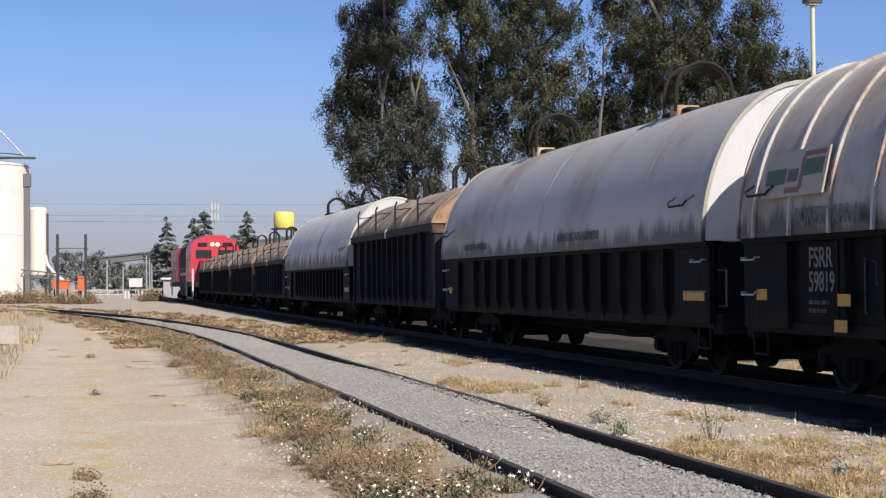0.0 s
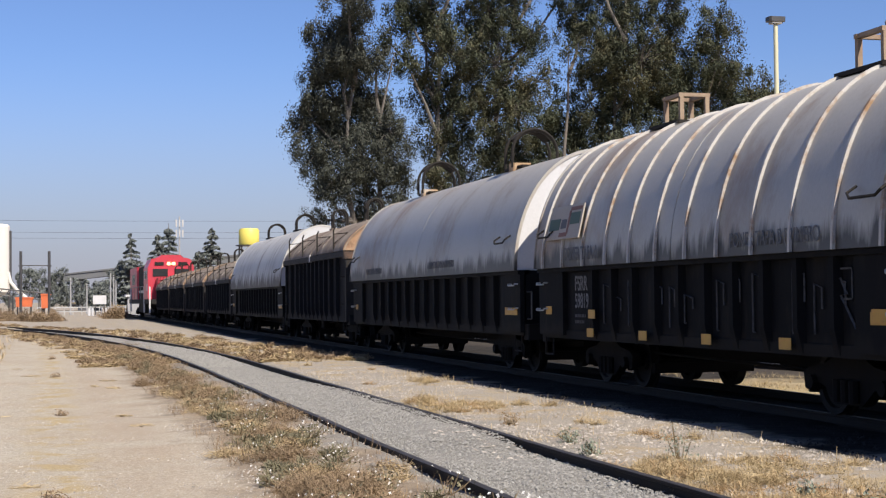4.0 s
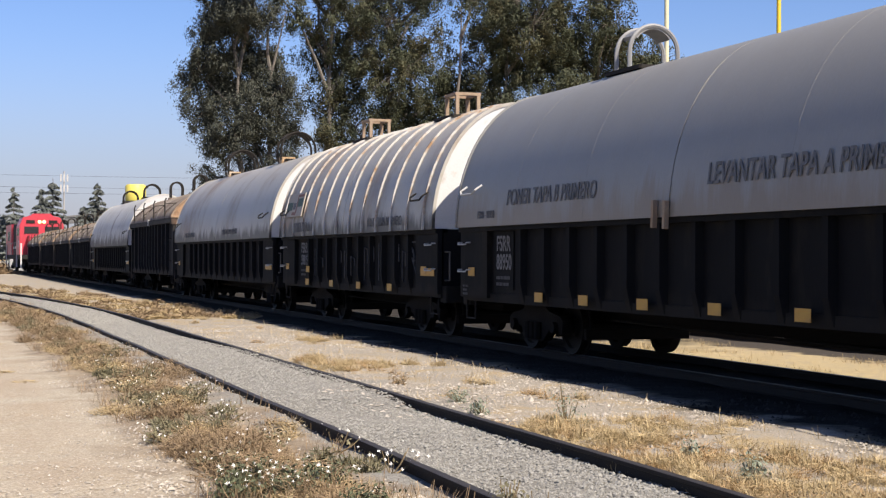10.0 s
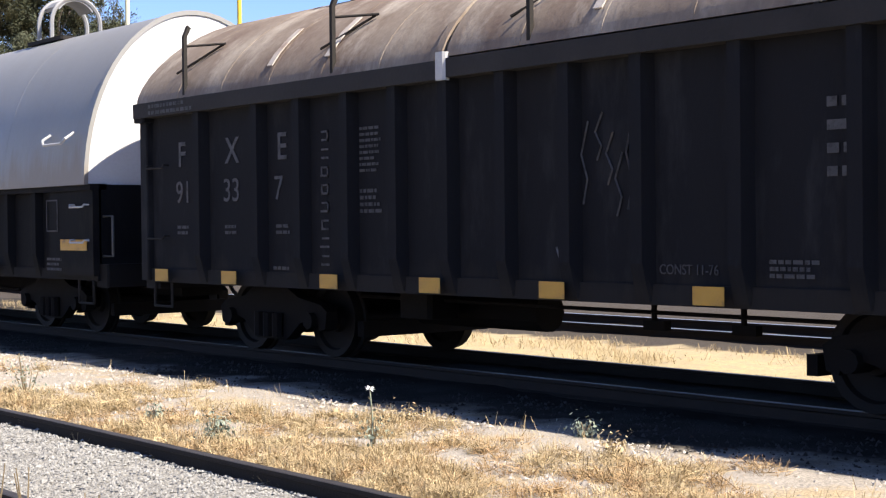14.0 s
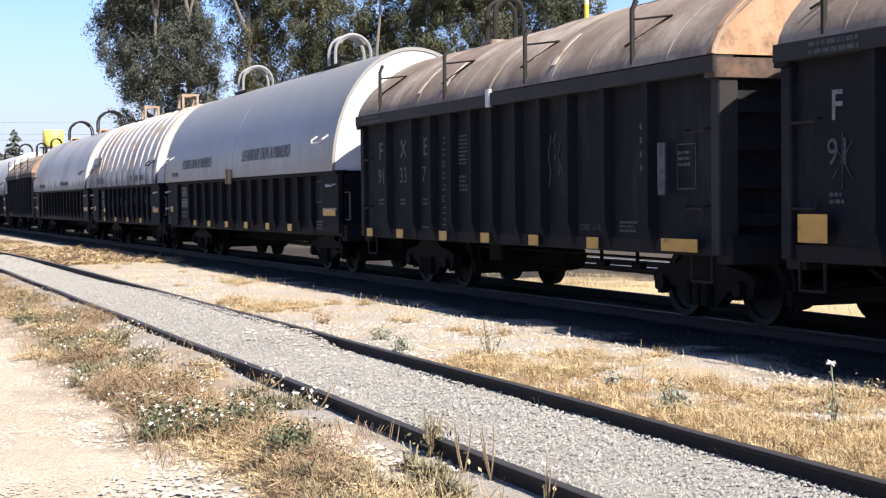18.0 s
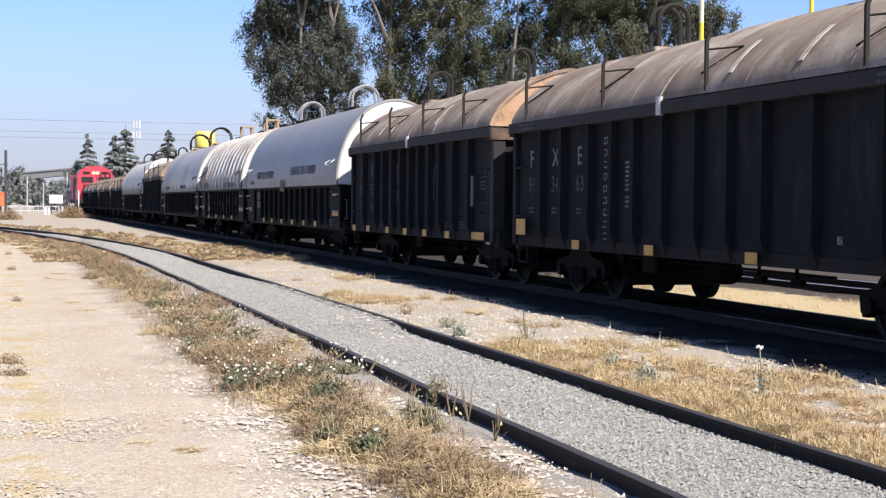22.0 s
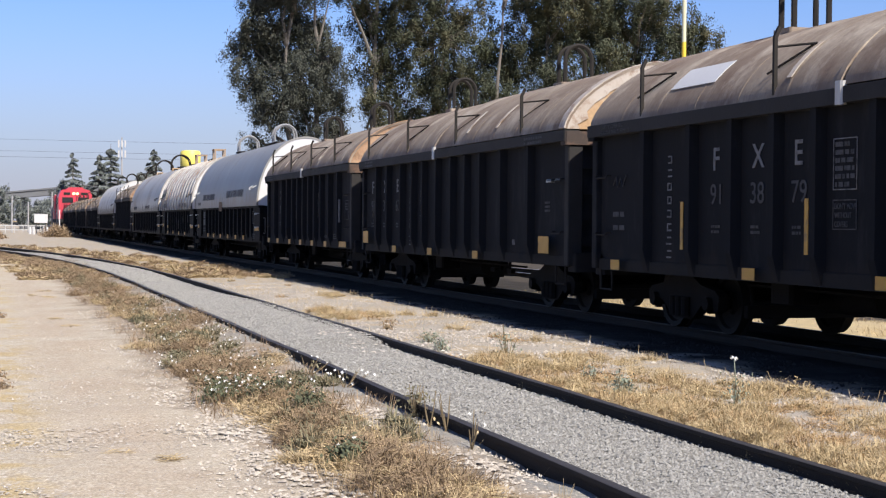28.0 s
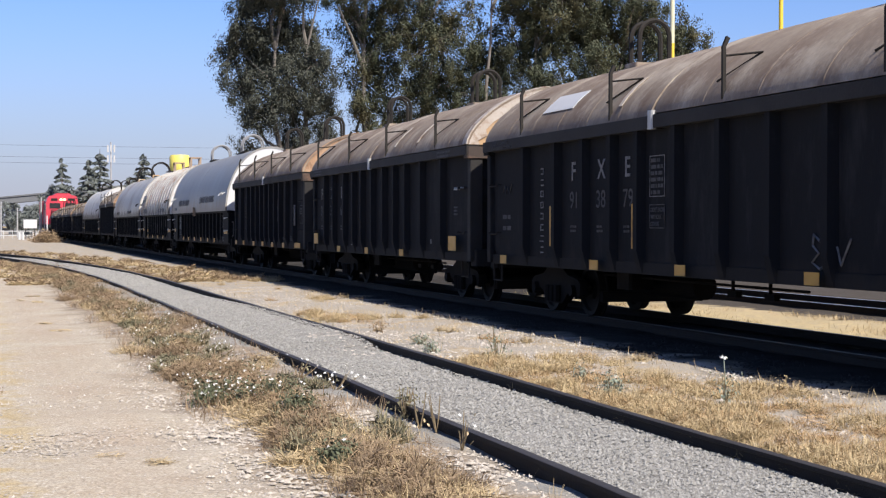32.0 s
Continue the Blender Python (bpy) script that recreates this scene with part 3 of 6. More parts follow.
def writing(text, size, mat, parent, x, y, z, tilt=0, name="lettering", label="", stretch=1.0, bold=0.0, spacing=1.0, lean=0):
    cu = bpy.data.curves.new("letters", "FONT")
    cu.body, cu.size, cu.extrude, cu.offset, cu.space_character = text, size, 0.003, bold, spacing
    tmp = bpy.data.objects.new("letters", cu)
    scene.collection.objects.link(tmp)
    me = bpy.data.meshes.new_from_object(tmp.evaluated_get(bpy.context.evaluated_depsgraph_get()))
    bpy.data.objects.remove(tmp)
    me.materials.clear()
    me.materials.append(mat)
    ob = part(name, me, mat, parent, label, at=on_side(x, y, z, tilt) @ pose(0, 0, 0, -lean) @ Matrix.Diagonal((stretch, 1, 1, 1)))
    ob["kind"] = "stuff"
    return ob


def bars(rows, mat, parent, x, y, z, w, h, gap, name="small_print"):
    """Lines of writing too small to read, as plain bars."""
    s = Shape()
    for i in range(rows):
        at, end = 0.0, w * random.uniform(0.7, 1.0)
        while at < end - h * 0.5:
            k = min(h * random.uniform(0.8, 3.2), end - at)
            s.box(x - 0.004, x, y - at - k, y - at, z - i * (h + gap) - h, z - i * (h + gap))
            at += k + h * 0.55
    return part(name, s, mat, parent)


def wheelset_mesh():
    s = Shape()
    for sx in (-1, 1):
        prof = [(0.0, 0.05), (0.12, 0.05), (0.14, 0.0), (0.31, 0.02), (0.33, 0.06), (0.40, 0.07), (0.40, -0.04), (0.43, -0.05), (0.43, -0.08), (0.33, -0.08), (0.31, -0.03), (0.12, -0.06), (0.0, -0.06)]
        n = 28
        m = len(prof)
        vs = [(sx * (0.755 + d), r * math.cos(2 * math.pi * i / n), r * math.sin(2 * math.pi * i / n)) for i in range(n) for r, d in prof]
        s.add(vs, [(i * m + j, ((i + 1) % n) * m + j, ((i + 1) % n) * m + j + 1, i * m + j + 1) for i in range(n) for j in range(m - 1)])
    s.rod((-1.0, 0, 0), (1.0, 0, 0), 0.075, n=12)
    return s.mesh("wheelset", WHEEL, True)


WHEELSET = wheelset_mesh()


def side_frame_mesh():
    """A cast truck side: an arched top, pedestals over the axles and a spring nest."""
    out = [(-1.06, 0.50), (-0.95, 0.57), (-0.55, 0.63), (-0.3, 0.74), (0.3, 0.74), (0.55, 0.63), (0.95, 0.57), (1.06, 0.50), (1.03, 0.32), (0.92, 0.29), (0.88, 0.40), (0.70, 0.40),
           (0.56, 0.36), (0.34, 0.2), (0.28, 0.17), (-0.28, 0.17), (-0.34, 0.2), (-0.56, 0.36), (-0.70, 0.40), (-0.88, 0.40), (-0.92, 0.29), (-1.03, 0.32)]
    s = Shape().extrude(out, "x", -0.07, 0.07)
    for y in (-0.18, 0.0, 0.18):
        s.rod((-0.1, y, 0.2), (-0.1, y, 0.46), 0.07, n=8)
    for y in (-0.8, 0.8):
        s.rod((-0.14, y, 0.40), (0.1, y, 0.40), 0.09, n=10)
    return s.mesh("side_frame", TRUCK)


SIDE_FRAME = side_frame_mesh()


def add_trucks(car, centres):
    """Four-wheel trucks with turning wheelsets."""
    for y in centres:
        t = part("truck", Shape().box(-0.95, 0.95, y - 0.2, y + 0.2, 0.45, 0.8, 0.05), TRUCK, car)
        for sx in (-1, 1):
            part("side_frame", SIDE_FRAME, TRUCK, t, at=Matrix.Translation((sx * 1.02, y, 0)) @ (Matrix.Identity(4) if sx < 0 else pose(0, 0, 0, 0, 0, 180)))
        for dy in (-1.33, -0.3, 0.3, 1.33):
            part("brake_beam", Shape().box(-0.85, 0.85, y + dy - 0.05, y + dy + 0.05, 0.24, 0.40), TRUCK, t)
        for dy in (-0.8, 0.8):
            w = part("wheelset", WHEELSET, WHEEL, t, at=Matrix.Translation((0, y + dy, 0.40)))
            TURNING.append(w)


TURNING = []


def add_couplers(car, front, back=None):
    for s in (-1, 1):
        half = front if s > 0 or back is None else back
        c = Shape().box(-0.11, 0.11, min(s * half, s * (half + 0.55)), max(s * half, s * (half + 0.55)), 0.72, 0.98, 0.03)
        c.box(-0.16, 0.16, min(s * (half + 0.42), s * (half + 0.72)), max(s * (half + 0.42), s * (half + 0.72)), 0.68, 1.0, 0.05)
        part("coupler", c, TRUCK, car)
        part("air_hose", Shape().tube([(0.35, s * half, 0.75), (0.36, s * (half + 0.2), 0.55), (0.34, s * (half + 0.45), 0.45), (0.3, s * (half + 0.7), 0.55)], 0.025), DARK_HOOP, car)


def hoop_mesh(width, height, deep, mat, plate=True):
    """A lifting hoop on a cover: two bent bars, joined by a plate over the top or by one rod."""
    s = Shape()
    r = width / 2
    arc = [(-r, 0)] + [(-r * math.cos(math.pi * i / 14), height - r + r * math.sin(math.pi * i / 14)) for i in range(15)] + [(r, 0)]
    if plate:
        inn = [(x * (1 - 0.05 / r), z - (0.05 if z > 0.01 else 0)) for x, z in arc]
        s.shell(arc[4:-4], inn[4:-4], -deep / 2, deep / 2)
        for y in (-deep / 2, deep / 2):
            s.tube([(x, y, z) for x, z in arc], 0.034, 6)
    else:
        for y in (-deep / 2, deep / 2):
            s.tube([(x, y, z) for x, z in arc], 0.038, 6)
        s.rod((0, -deep / 2, height), (0, deep / 2, height), 0.04)
    return s.mesh("lifting_hoop", mat, True)


def rib_mesh(z0, z1, w, d, mat):
    """A hat-section side post, its foot sloped in."""
    s = Shape()
    s.add([(0, -w, z0 + 0.02), (0, w, z0 + 0.02), (-d * 0.35, -w * 0.7, z0), (-d * 0.35, w * 0.7, z0), (-d, -w * 0.62, z0 + 0.3), (-d, w * 0.62, z0 + 0.3), (0, -w, z0 + 0.3), (0, w, z0 + 0.3),
           (-d, -w * 0.62, z1), (-d, w * 0.62, z1), (0, -w, z1), (0, w, z1)],
          [(0, 1, 3, 2), (2, 3, 5, 4), (0, 2, 4, 6), (1, 7, 5, 3), (4, 5, 9, 8), (6, 4, 8, 10), (5, 7, 11, 9), (8, 9, 11, 10), (0, 6, 7, 1), (6, 10, 11, 7)])
    return s.mesh("side_post", mat)


LOW_RIB = rib_mesh(0.78, 2.29, 0.10, 0.12, BLACK_STEEL)
GOND_RIB, COIL_RIB = rib_mesh(0.78, 2.71, 0.10, 0.12, BLACK_STEEL), rib_mesh(0.76, 1.93, 0.09, 0.10, FSRR_BLACK)
MARK = Shape().box(-0.006, 0.0, -0.15, 0.15, 0, 0.14).mesh("yellow_marker", YELLOW)
BIG_MARK = Shape().box(-0.006, 0.0, -0.38, 0.38, 0, 0.14).mesh("yellow_marker", YELLOW)
SQUARE_MARK = Shape().box(-0.006, 0.0, -0.23, 0.23, 0, 0.27).mesh("yellow_marker", YELLOW)
STAKE = Shape().box(-0.022, 0.022, -0.022, 0.022, 0, 0.70).extrude([(-0.022, 0.70), (0.022, 0.70), (0.075, 0.80), (0.035, 0.83)], "y", -0.024, 0.024).mesh("stake", DARK_HOOP)
STAKE_ARM = Shape().rod((0.0, 0.0, 0.59), (0.41, -0.22, 0.63), 0.014, n=5).mesh("brace", DARK_HOOP)
STAKE_STAY = Shape().rod((0.40, -0.2, 0.63), (0.09, 0.34, 0.32), 0.014, n=5).mesh("brace", DARK_HOOP)
GRAB = Shape().tube([(0, -0.2, 0), (-0.07, -0.2, 0.0), (-0.08, -0.18, -0.03), (-0.08, 0.18, -0.03), (-0.07, 0.2, 0.0), (0, 0.2, 0)], 0.013, 5).mesh("grab_iron", CLAMP_PALE)
GRAB_DARK = GRAB.copy()
GRAB_DARK.materials[0] = DARK_HOOP
STEP = Shape().tube([(0, -0.2, 0.3), (0, -0.2, 0.0), (0, 0.2, 0.0), (0, 0.2, 0.3)], 0.02, 5).mesh("stirrup_step", DARK_HOOP)
HOOP_PLATE = hoop_mesh(0.5, 0.72, 0.32, DARK_HOOP, plate=False)
HOOP_GREY = hoop_mesh(0.78, 0.66, 0.44, GREY_HOOP)
HOOP_DARK = hoop_mesh(0.74, 0.64, 0.36, DARK_HOOP)
HOOP_BIG = hoop_mesh(1.0, 0.82, 0.5, DARK_HOOP)
HOOP_FRAME = [Shape().box(x - 0.034, x + 0.034, y - 0.034, y + 0.034, 0, 0.44).mesh("frame_post", RUST) for x in (-0.22, 0.22) for y in (-0.3, 0.3)]
HOOP_FRAME += [Shape().box(-0.27, 0.27, y - 0.034, y + 0.034, 0.442, 0.50).mesh("frame_bar", RUST) for y in (-0.3, 0.3)]
HOOP_FRAME += [Shape().box(x - 0.04, x + 0.04, -0.263, 0.263, 0.442, 0.50).mesh("frame_bar", RUST) for x in (-0.22, 0.22)]
FLIP = pose(0, 0, 0, 0, 0, 180)


def span(a, b):
    return min(a, b), max(a, b)


def gondola(label, posts, end_mat, back=5.7, drop=0.0, split=0.0, stakes=(4.65, 1.75, -1.1, -4.0), rear_truck=None, streaks=(), plate=None):
    """A covered mill gondola, 11.4 m over its ends or longer behind, its cover in two halves."""
    car = thing("gondola_car", label, "rail car", group="train cars")
    h, w, top = 5.7, 1.43, 2.72 - drop
    post = GOND_RIB if drop == 0 else LOW_RIB
    for sx in (-1, 1):
        part("side_panel", Shape().box(*span(sx * w, sx * (w - 0.02)), -back, h, 0.80, top), BLACK_STEEL, car)
        part("bottom_sill", Shape().box(*span(sx * (w + 0.03), sx * (w - 0.12)), -back, h, 0.76, 0.92), BLACK_STEEL, car)
        part("top_chord", Shape().box(*span(sx * (w - 0.1), sx * (w + 0.16)), -back - 0.1, split - 0.02, top - 0.02, top + 0.15, 0.012), BROWN_POST, car)
        part("top_chord", Shape().box(*span(sx * (w - 0.1), sx * (w + 0.16)), split + 0.02, h + 0.1, top - 0.03, top + 0.14, 0.012), BROWN_POST, car)
        part("chord_clamp", Shape().box(*span(sx * (w + 0.1), sx * (w + 0.18)), split - 0.06, split + 0.08, top - 0.04, top + 0.21, 0.02), CLAMP_PALE if sx < 0 else BLACK_STEEL, car, "chipped pale clamp")
        for y in posts:
            part("side_post", post, BLACK_STEEL, car, at=Matrix.Translation((sx * w, y, 0)) @ (pose(0, 0, 0) if sx < 0 else FLIP))
    for sy in (-1, 1):
        h = back if sy < 0 else 5.7
        e = part("end_panel", Shape().box(-w, w, *span(sy * h, sy * (h - 0.05)), 0.80, top), BLACK_STEEL, car)
        for z in [1.15 + i * (top - 1.52) / 3 for i in range(4)]:
            part("end_rib", Shape().box(-w + 0.12, w - 0.12, *span(sy * h, sy * (h + 0.07)), z - 0.07, z + 0.07, 0.02), BLACK_STEEL, e)
        for sx in (-1, 1):
            part("corner_post", Shape().box(*span(sx * (w - 0.16), sx * (w + 0.08)), sy * h - 0.09, sy * h + 0.08, 0.78, top - 0.085, 0.015), BROWN_POST if sy < 0 else BLACK_STEEL, car)
            part("stirrup_step", STEP, DARK_HOOP, car, at=pose(sx * (w + 0.02), sy * (h - 0.35), 0.48))
        part("end_sill", Shape().box(-w, w, sy * h - 0.2, sy * h + 0.12, 0.68, 0.98, 0.02), BLACK_STEEL, car)
        for z in (1.3, top - 0.6):
            part("grab_iron", GRAB_DARK, DARK_HOOP, car, at=pose(-w - 0.04, sy * (h - 0.34), z))
        part("end_chord", Shape().box(-w - 0.14, w + 0.14, *span(sy * (h - 0.12), sy * (h + 0.12)), top - 0.08, top + 0.13, 0.02), RUSTY_BEAM if sy < 0 else BLACK_STEEL, car)
    part("floor", Shape().box(-w + 0.03, w - 0.03, -back + 0.06, h - 0.06, 0.82, 0.92), BLACK_STEEL, car)
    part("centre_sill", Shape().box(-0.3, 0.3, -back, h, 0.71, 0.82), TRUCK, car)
    for a, b in ((-back - 0.05, split - 0.03), (split + 0.03, h + 0.05)):
        lift = 0.0 if a > -2 else 0.03
        outer = ellipse_profile(1.56, top + 0.14 + lift, 1.08, 1.52)
        inner = ellipse_profile(1.52, top + 0.14 + lift, 1.04, 1.52)
        c = part("cover", Shape().shell(outer, inner, a, b, 8), BROWN_COVER, car, "rusted tan sheet-steel cover", smooth=True)
        part("cover_end", Shape().extrude(inner, "y", a + 0.03, a + 0.06), (plate or end_mat) if a < -2 else BROWN_COVER, c)
        part("cover_end", Shape().extrude(inner, "y", b - 0.06, b - 0.03), BROWN_COVER, c)
        if plate and a < -2:
            ring = [(x * (0.86 + 0.05 * math.sin(i * 2.3)), top + 0.14 + lift + (z - top - 0.14 - lift) * (0.87 + 0.04 * math.sin(i * 1.7))) for i, (x, z) in enumerate(inner)]
            part("end_ring", Shape().shell(inner, ring, a + 0.008, a + 0.026), WORN_WHITE, c, "ragged white painted edge")
        part("cover_rim", Shape().shell([(x * 1.012, z + 0.015) for x, z in outer], outer, a - 0.01, a + (0.22 if plate else 0.09)), end_mat if a < -2 else BROWN_COVER, c, smooth=True)
        for i in range(1, 6):
            y = a + (b - a) * i / 6
            part("cover_seam", Shape().shell([(x * 1.0022, z + 0.0025) for x, z in outer], outer, y - 0.02, y + 0.02), BROWN_COVER, c, smooth=True)
        for y in [v for v in streaks or (1.9, 2.95, -1.85) if a < v < b]:
            part("paint_streak", Shape().shell([(x * 1.012, z + 0.016) for x, z in outer[2:6]], [(x * 1.006, z + 0.008) for x, z in outer[2:6]], y - 0.05, y + 0.05), WORN_WHITE, c, "flaking white paint streak", smooth=True)
        part("lifting_hoop", HOOP_PLATE, DARK_HOOP, c, at=pose(0, (a + b) / 2, top + 1.16))
        part("hoop_plate", Shape().box(-0.34, 0.34, (a + b) / 2 - 0.22, (a + b) / 2 + 0.22, top + 1.15, top + 1.22, 0.02), BROWN_COVER, c)
    for y in stakes:
        for sx in (-1, 1):
            s = part("stake", STAKE, DARK_HOOP, car, at=Matrix.Translation((sx * (w + 0.10), y, top + 0.13)) @ (pose(0, 0, 0) if sx < 0 else FLIP))
            part("brace", STAKE_ARM, DARK_HOOP, s)
            part("brace", STAKE_STAY, DARK_HOOP, s)
    add_trucks(car, (rear_truck or 0.95 - back, 3.6))
    add_couplers(car, h, back)
    part("brake_rod", Shape().rod((-0.75, -3.6, 0.64), (-0.75, 2.4, 0.66), 0.018), TRUCK, car)
    part("air_reservoir", Shape().rod((-0.2, 0.1, 0.55), (-0.2, 2.0, 0.55), 0.19, n=14), TRUCK, car)
    part("brake_valve", Shape().box(-0.95, -0.55, 1.0, 1.5, 0.48, 0.8, 0.04), TRUCK, car)
    for y in (-1.75, -2.7):
        part("brake_hanger", Shape().rod((-0.75, y, 0.8), (-0.75, y, 0.52), 0.025), TRUCK, car)
        part("brake_lever", Shape().box(-0.78, -0.7, y - 0.14, y + 0.1, 0.5, 0.58), TRUCK, car)
    return car


def coil_car(label, half, cover, end, ribs_on_cover=0, posts=13, hoop=None, hoop_mat=None, handle=DARK_HOOP, straps=False):
    """A low-sided coil car under a tall rounded hood in two halves."""
    car = thing("coil_car", label, "rail car", group="train cars")
    h, w = half, 1.45
    for sx in (-1, 1):
        part("side_panel", Shape().box(*span(sx * w, sx * (w - 0.02)), -h, h, 0.80, 1.95), FSRR_BLACK, car)
        part("bottom_sill", Shape().box(*span(sx * (w + 0.03), sx * (w - 0.12)), -h, h, 0.74, 0.88), FSRR_BLACK, car)
        part("top_chord", Shape().box(*span(sx * (w - 0.1), sx * (w + 0.13)), -h, h, 1.88, 1.96), FSRR_BLACK, car)
        for i in range(posts):
            part("side_post", COIL_RIB, FSRR_BLACK, car, at=Matrix.Translation((sx * w, -h + 1.75 + i * (2 * h - 4.4) / (posts - 1), 0)) @ (pose(0, 0, 0) if sx < 0 else FLIP))
        for sy in (-1, 1):
            part("end_bay", Shape().box(*span(sx * w, sx * (w + 0.09)), *span(sy * (h - 0.01), sy * (h - 1.25)), 0.80, 1.9), FSRR_BLACK, car)
            part("stirrup_step", STEP, DARK_HOOP, car, at=pose(sx * (w + 0.02), sy * (h - 0.35), 0.45))
    for sy in (-1, 1):
        part("end_panel", Shape().box(-w, w, *span(sy * h, sy * (h - 0.06)), 0.80, 1.95), FSRR_BLACK, car)
        part("end_sill", Shape().box(-w, w, sy * h - 0.2, sy * h + 0.12, 0.66, 0.95, 0.02), FSRR_BLACK, car)
        for z in (1.25, 1.7):
            part("grab_iron", GRAB, CLAMP_PALE, car, at=pose(-w - 0.10, sy * (h - 0.3), z))
        part("end_yellow", BIG_MARK if sy < 0 else MARK, YELLOW, car, "faded yellow reflector", at=pose(-w - 0.095, sy * (h - 0.55), 1.12 if sy < 0 else 1.15))
        part("end_platform_rail", Shape().tube([(-1.4, sy * h, 1.55), (-1.4, sy * (h + 0.25), 1.55), (-1.4, sy * (h + 0.25), 1.05), (-1.4, sy * h, 1.05)], 0.018, 5), DARKM, car)
    part("floor", Shape().box(-w + 0.03, w - 0.03, -h + 0.06, h - 0.06, 0.82, 0.95), FSRR_BLACK, car)
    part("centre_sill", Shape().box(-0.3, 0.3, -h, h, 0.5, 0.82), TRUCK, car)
    outer = ellipse_profile(1.63, 1.95, 2.28, 2.0, 30)
    inner = ellipse_profile(1.59, 1.95, 2.24, 2.0, 30)

    def grown(k, profile=outer):
        return [(x * (1 + k), 1.95 + (z - 1.95) * (1 + k * 0.75)) for x, z in profile]

    for a, b in ((-h + 0.02, -0.014), (0.014, h - 0.02)):
        c = part("cover", Shape().shell(outer, inner, a, b, 8), cover, car, smooth=True)
        part("cover_end", Shape().extrude(inner, "y", a + 0.02, a + 0.05), end, c, "white painted end plate")
        part("cover_end", Shape().extrude(inner, "y", b - 0.05, b - 0.02), end, c, "white painted end plate")
        for y in (a,) if a < -1 else (b - 0.05,):
            part("cover_rim", Shape().shell(grown(0.012), outer, y, y + 0.05), cover, c, smooth=True)
        for i in range(ribs_on_cover):
            y = a + (b - a) * (i + 0.5) / ribs_on_cover
            part("cover_rib", Shape().shell(grown(0.024), outer, y - 0.024, y + 0.024), RIB_PALE, c, "pale chipped rib", smooth=True)
        if not ribs_on_cover:
            for f in (0.33, 0.66):
                part("cover_seam", Shape().shell(grown(0.0009), outer, a + (b - a) * f - 0.014, a + (b - a) * f + 0.014), cover, c, smooth=True)
        y = (a + b) / 2
        for me in hoop if isinstance(hoop, list) else [hoop]:
            part(me.name.split(".")[0], me, hoop_mat, c, at=pose(0, y, 4.2))
        part("hoop_plate", Shape().box(-0.42, 0.42, y - 0.6, y + 0.6, 4.18, 4.235, 0.03), DARK_HOOP, c)
        if hoop is HOOP_BIG:
            part("hoop_foot", Shape().box(-0.5, -0.1, y - 0.3, y + 0.05, 4.12, 4.30, 0.03), OCHRE_PLATE, c, "ochre painted hoop foot")
        for yy in (a + 0.75,) if a < -1 else (b - 0.75,):
            part("grab_handle", Shape().tube([(-1.58, yy - 0.34, 2.62), (-1.70, yy - 0.34, 2.54), (-1.72, yy - 0.26, 2.48), (-1.72, yy + 0.26, 2.48), (-1.70, yy + 0.34, 2.54), (-1.58, yy + 0.34, 2.62)], 0.018, 6), handle, c, "bent steel handle")
    for y in (0.12, 0.42) if straps else ():
        part("cover_strap", Shape().box(-1.70, -1.64, y - 0.03, y + 0.03, 1.80, 2.14), RUST, car, "rusty clamp strap", at=pose(0, 0, 0, 3, 0, 0))
    add_trucks(car, (-h + 2.2, h - 2.2))
    add_couplers(car, h)
    part("brake_rod", Shape().rod((-0.75, -3.6, 0.5), (-0.75, 3.4, 0.56), 0.02), TRUCK, car)
    part("air_reservoir", Shape().rod((0.5, -1.6, 0.55), (0.5, 0.6, 0.55), 0.2, n=14), TRUCK, car)
    return car


# the train, front to back: car and the distance of its middle along the line
def mark(car, mesh, y, z=0.78, x=-1.555):
    part("yellow_marker", mesh, YELLOW, car, "faded yellow reflector", at=pose(x, y, z))


def vertical_name(car, y, z0, z1, mat=LETTER):
    """A railway name painted up the side, kept as plain strokes that spell nothing."""
    s, z = Shape(), z0
    rnd = random.Random(5)
    while z < z1 - 0.12:
        s.box(-1.442, -1.436, y - 0.07, y + 0.03 + 0.06 * rnd.random(), z, z + 0.022)
        s.box(-1.442, -1.436, y - 0.07, y + 0.05, z + 0.085, z + 0.105)
        if rnd.random() < 0.7:
            s.box(-1.442, -1.436, y + 0.035, y + 0.058, z, z + 0.105)
        if rnd.random() < 0.6:
            s.box(-1.442, -1.436, y - 0.07, y - 0.047, z, z + 0.105)
        z += 0.178
    part("painted_name", s, mat, car, "unreadable pale painted name")["kind"] = "stuff"


def print_block(car, y, z, rows, w, mat=GREY_LETTER, x=-1.437, h=0.035, gap=0.03):
    bars(rows, mat, car, x, y, z, w, h, gap)["kind"] = "stuff"


def frame_outline(car, y, z, w, h, mat=GREY_LETTER, t=0.012, x=-1.437):
    s = Shape()
    for a, b, c, d in ((y - w, y, z - t, z), (y - w, y, z - h, z - h + t), (y - w, y - w + t, z - h, z), (y - t, y, z - h, z)):
        s.box(x - 0.004, x, a, b, c, d)
    part("stencil_frame", s, mat, car)


def letters_fxe(car, ys, number, faint=GREY_LETTER, bright=LETTER):
    for ch, y in zip("FXE", ys):
        writing(ch, 0.40, bright, car, -1.437, y + 0.1, 2.10, bold=0.004)
    for ch, y in zip(number, ys):
        writing(ch, 0.36, faint, car, -1.437, y + 0.16, 1.68)
        print_block(car, y + 0.12, 1.42, 2, 0.26)


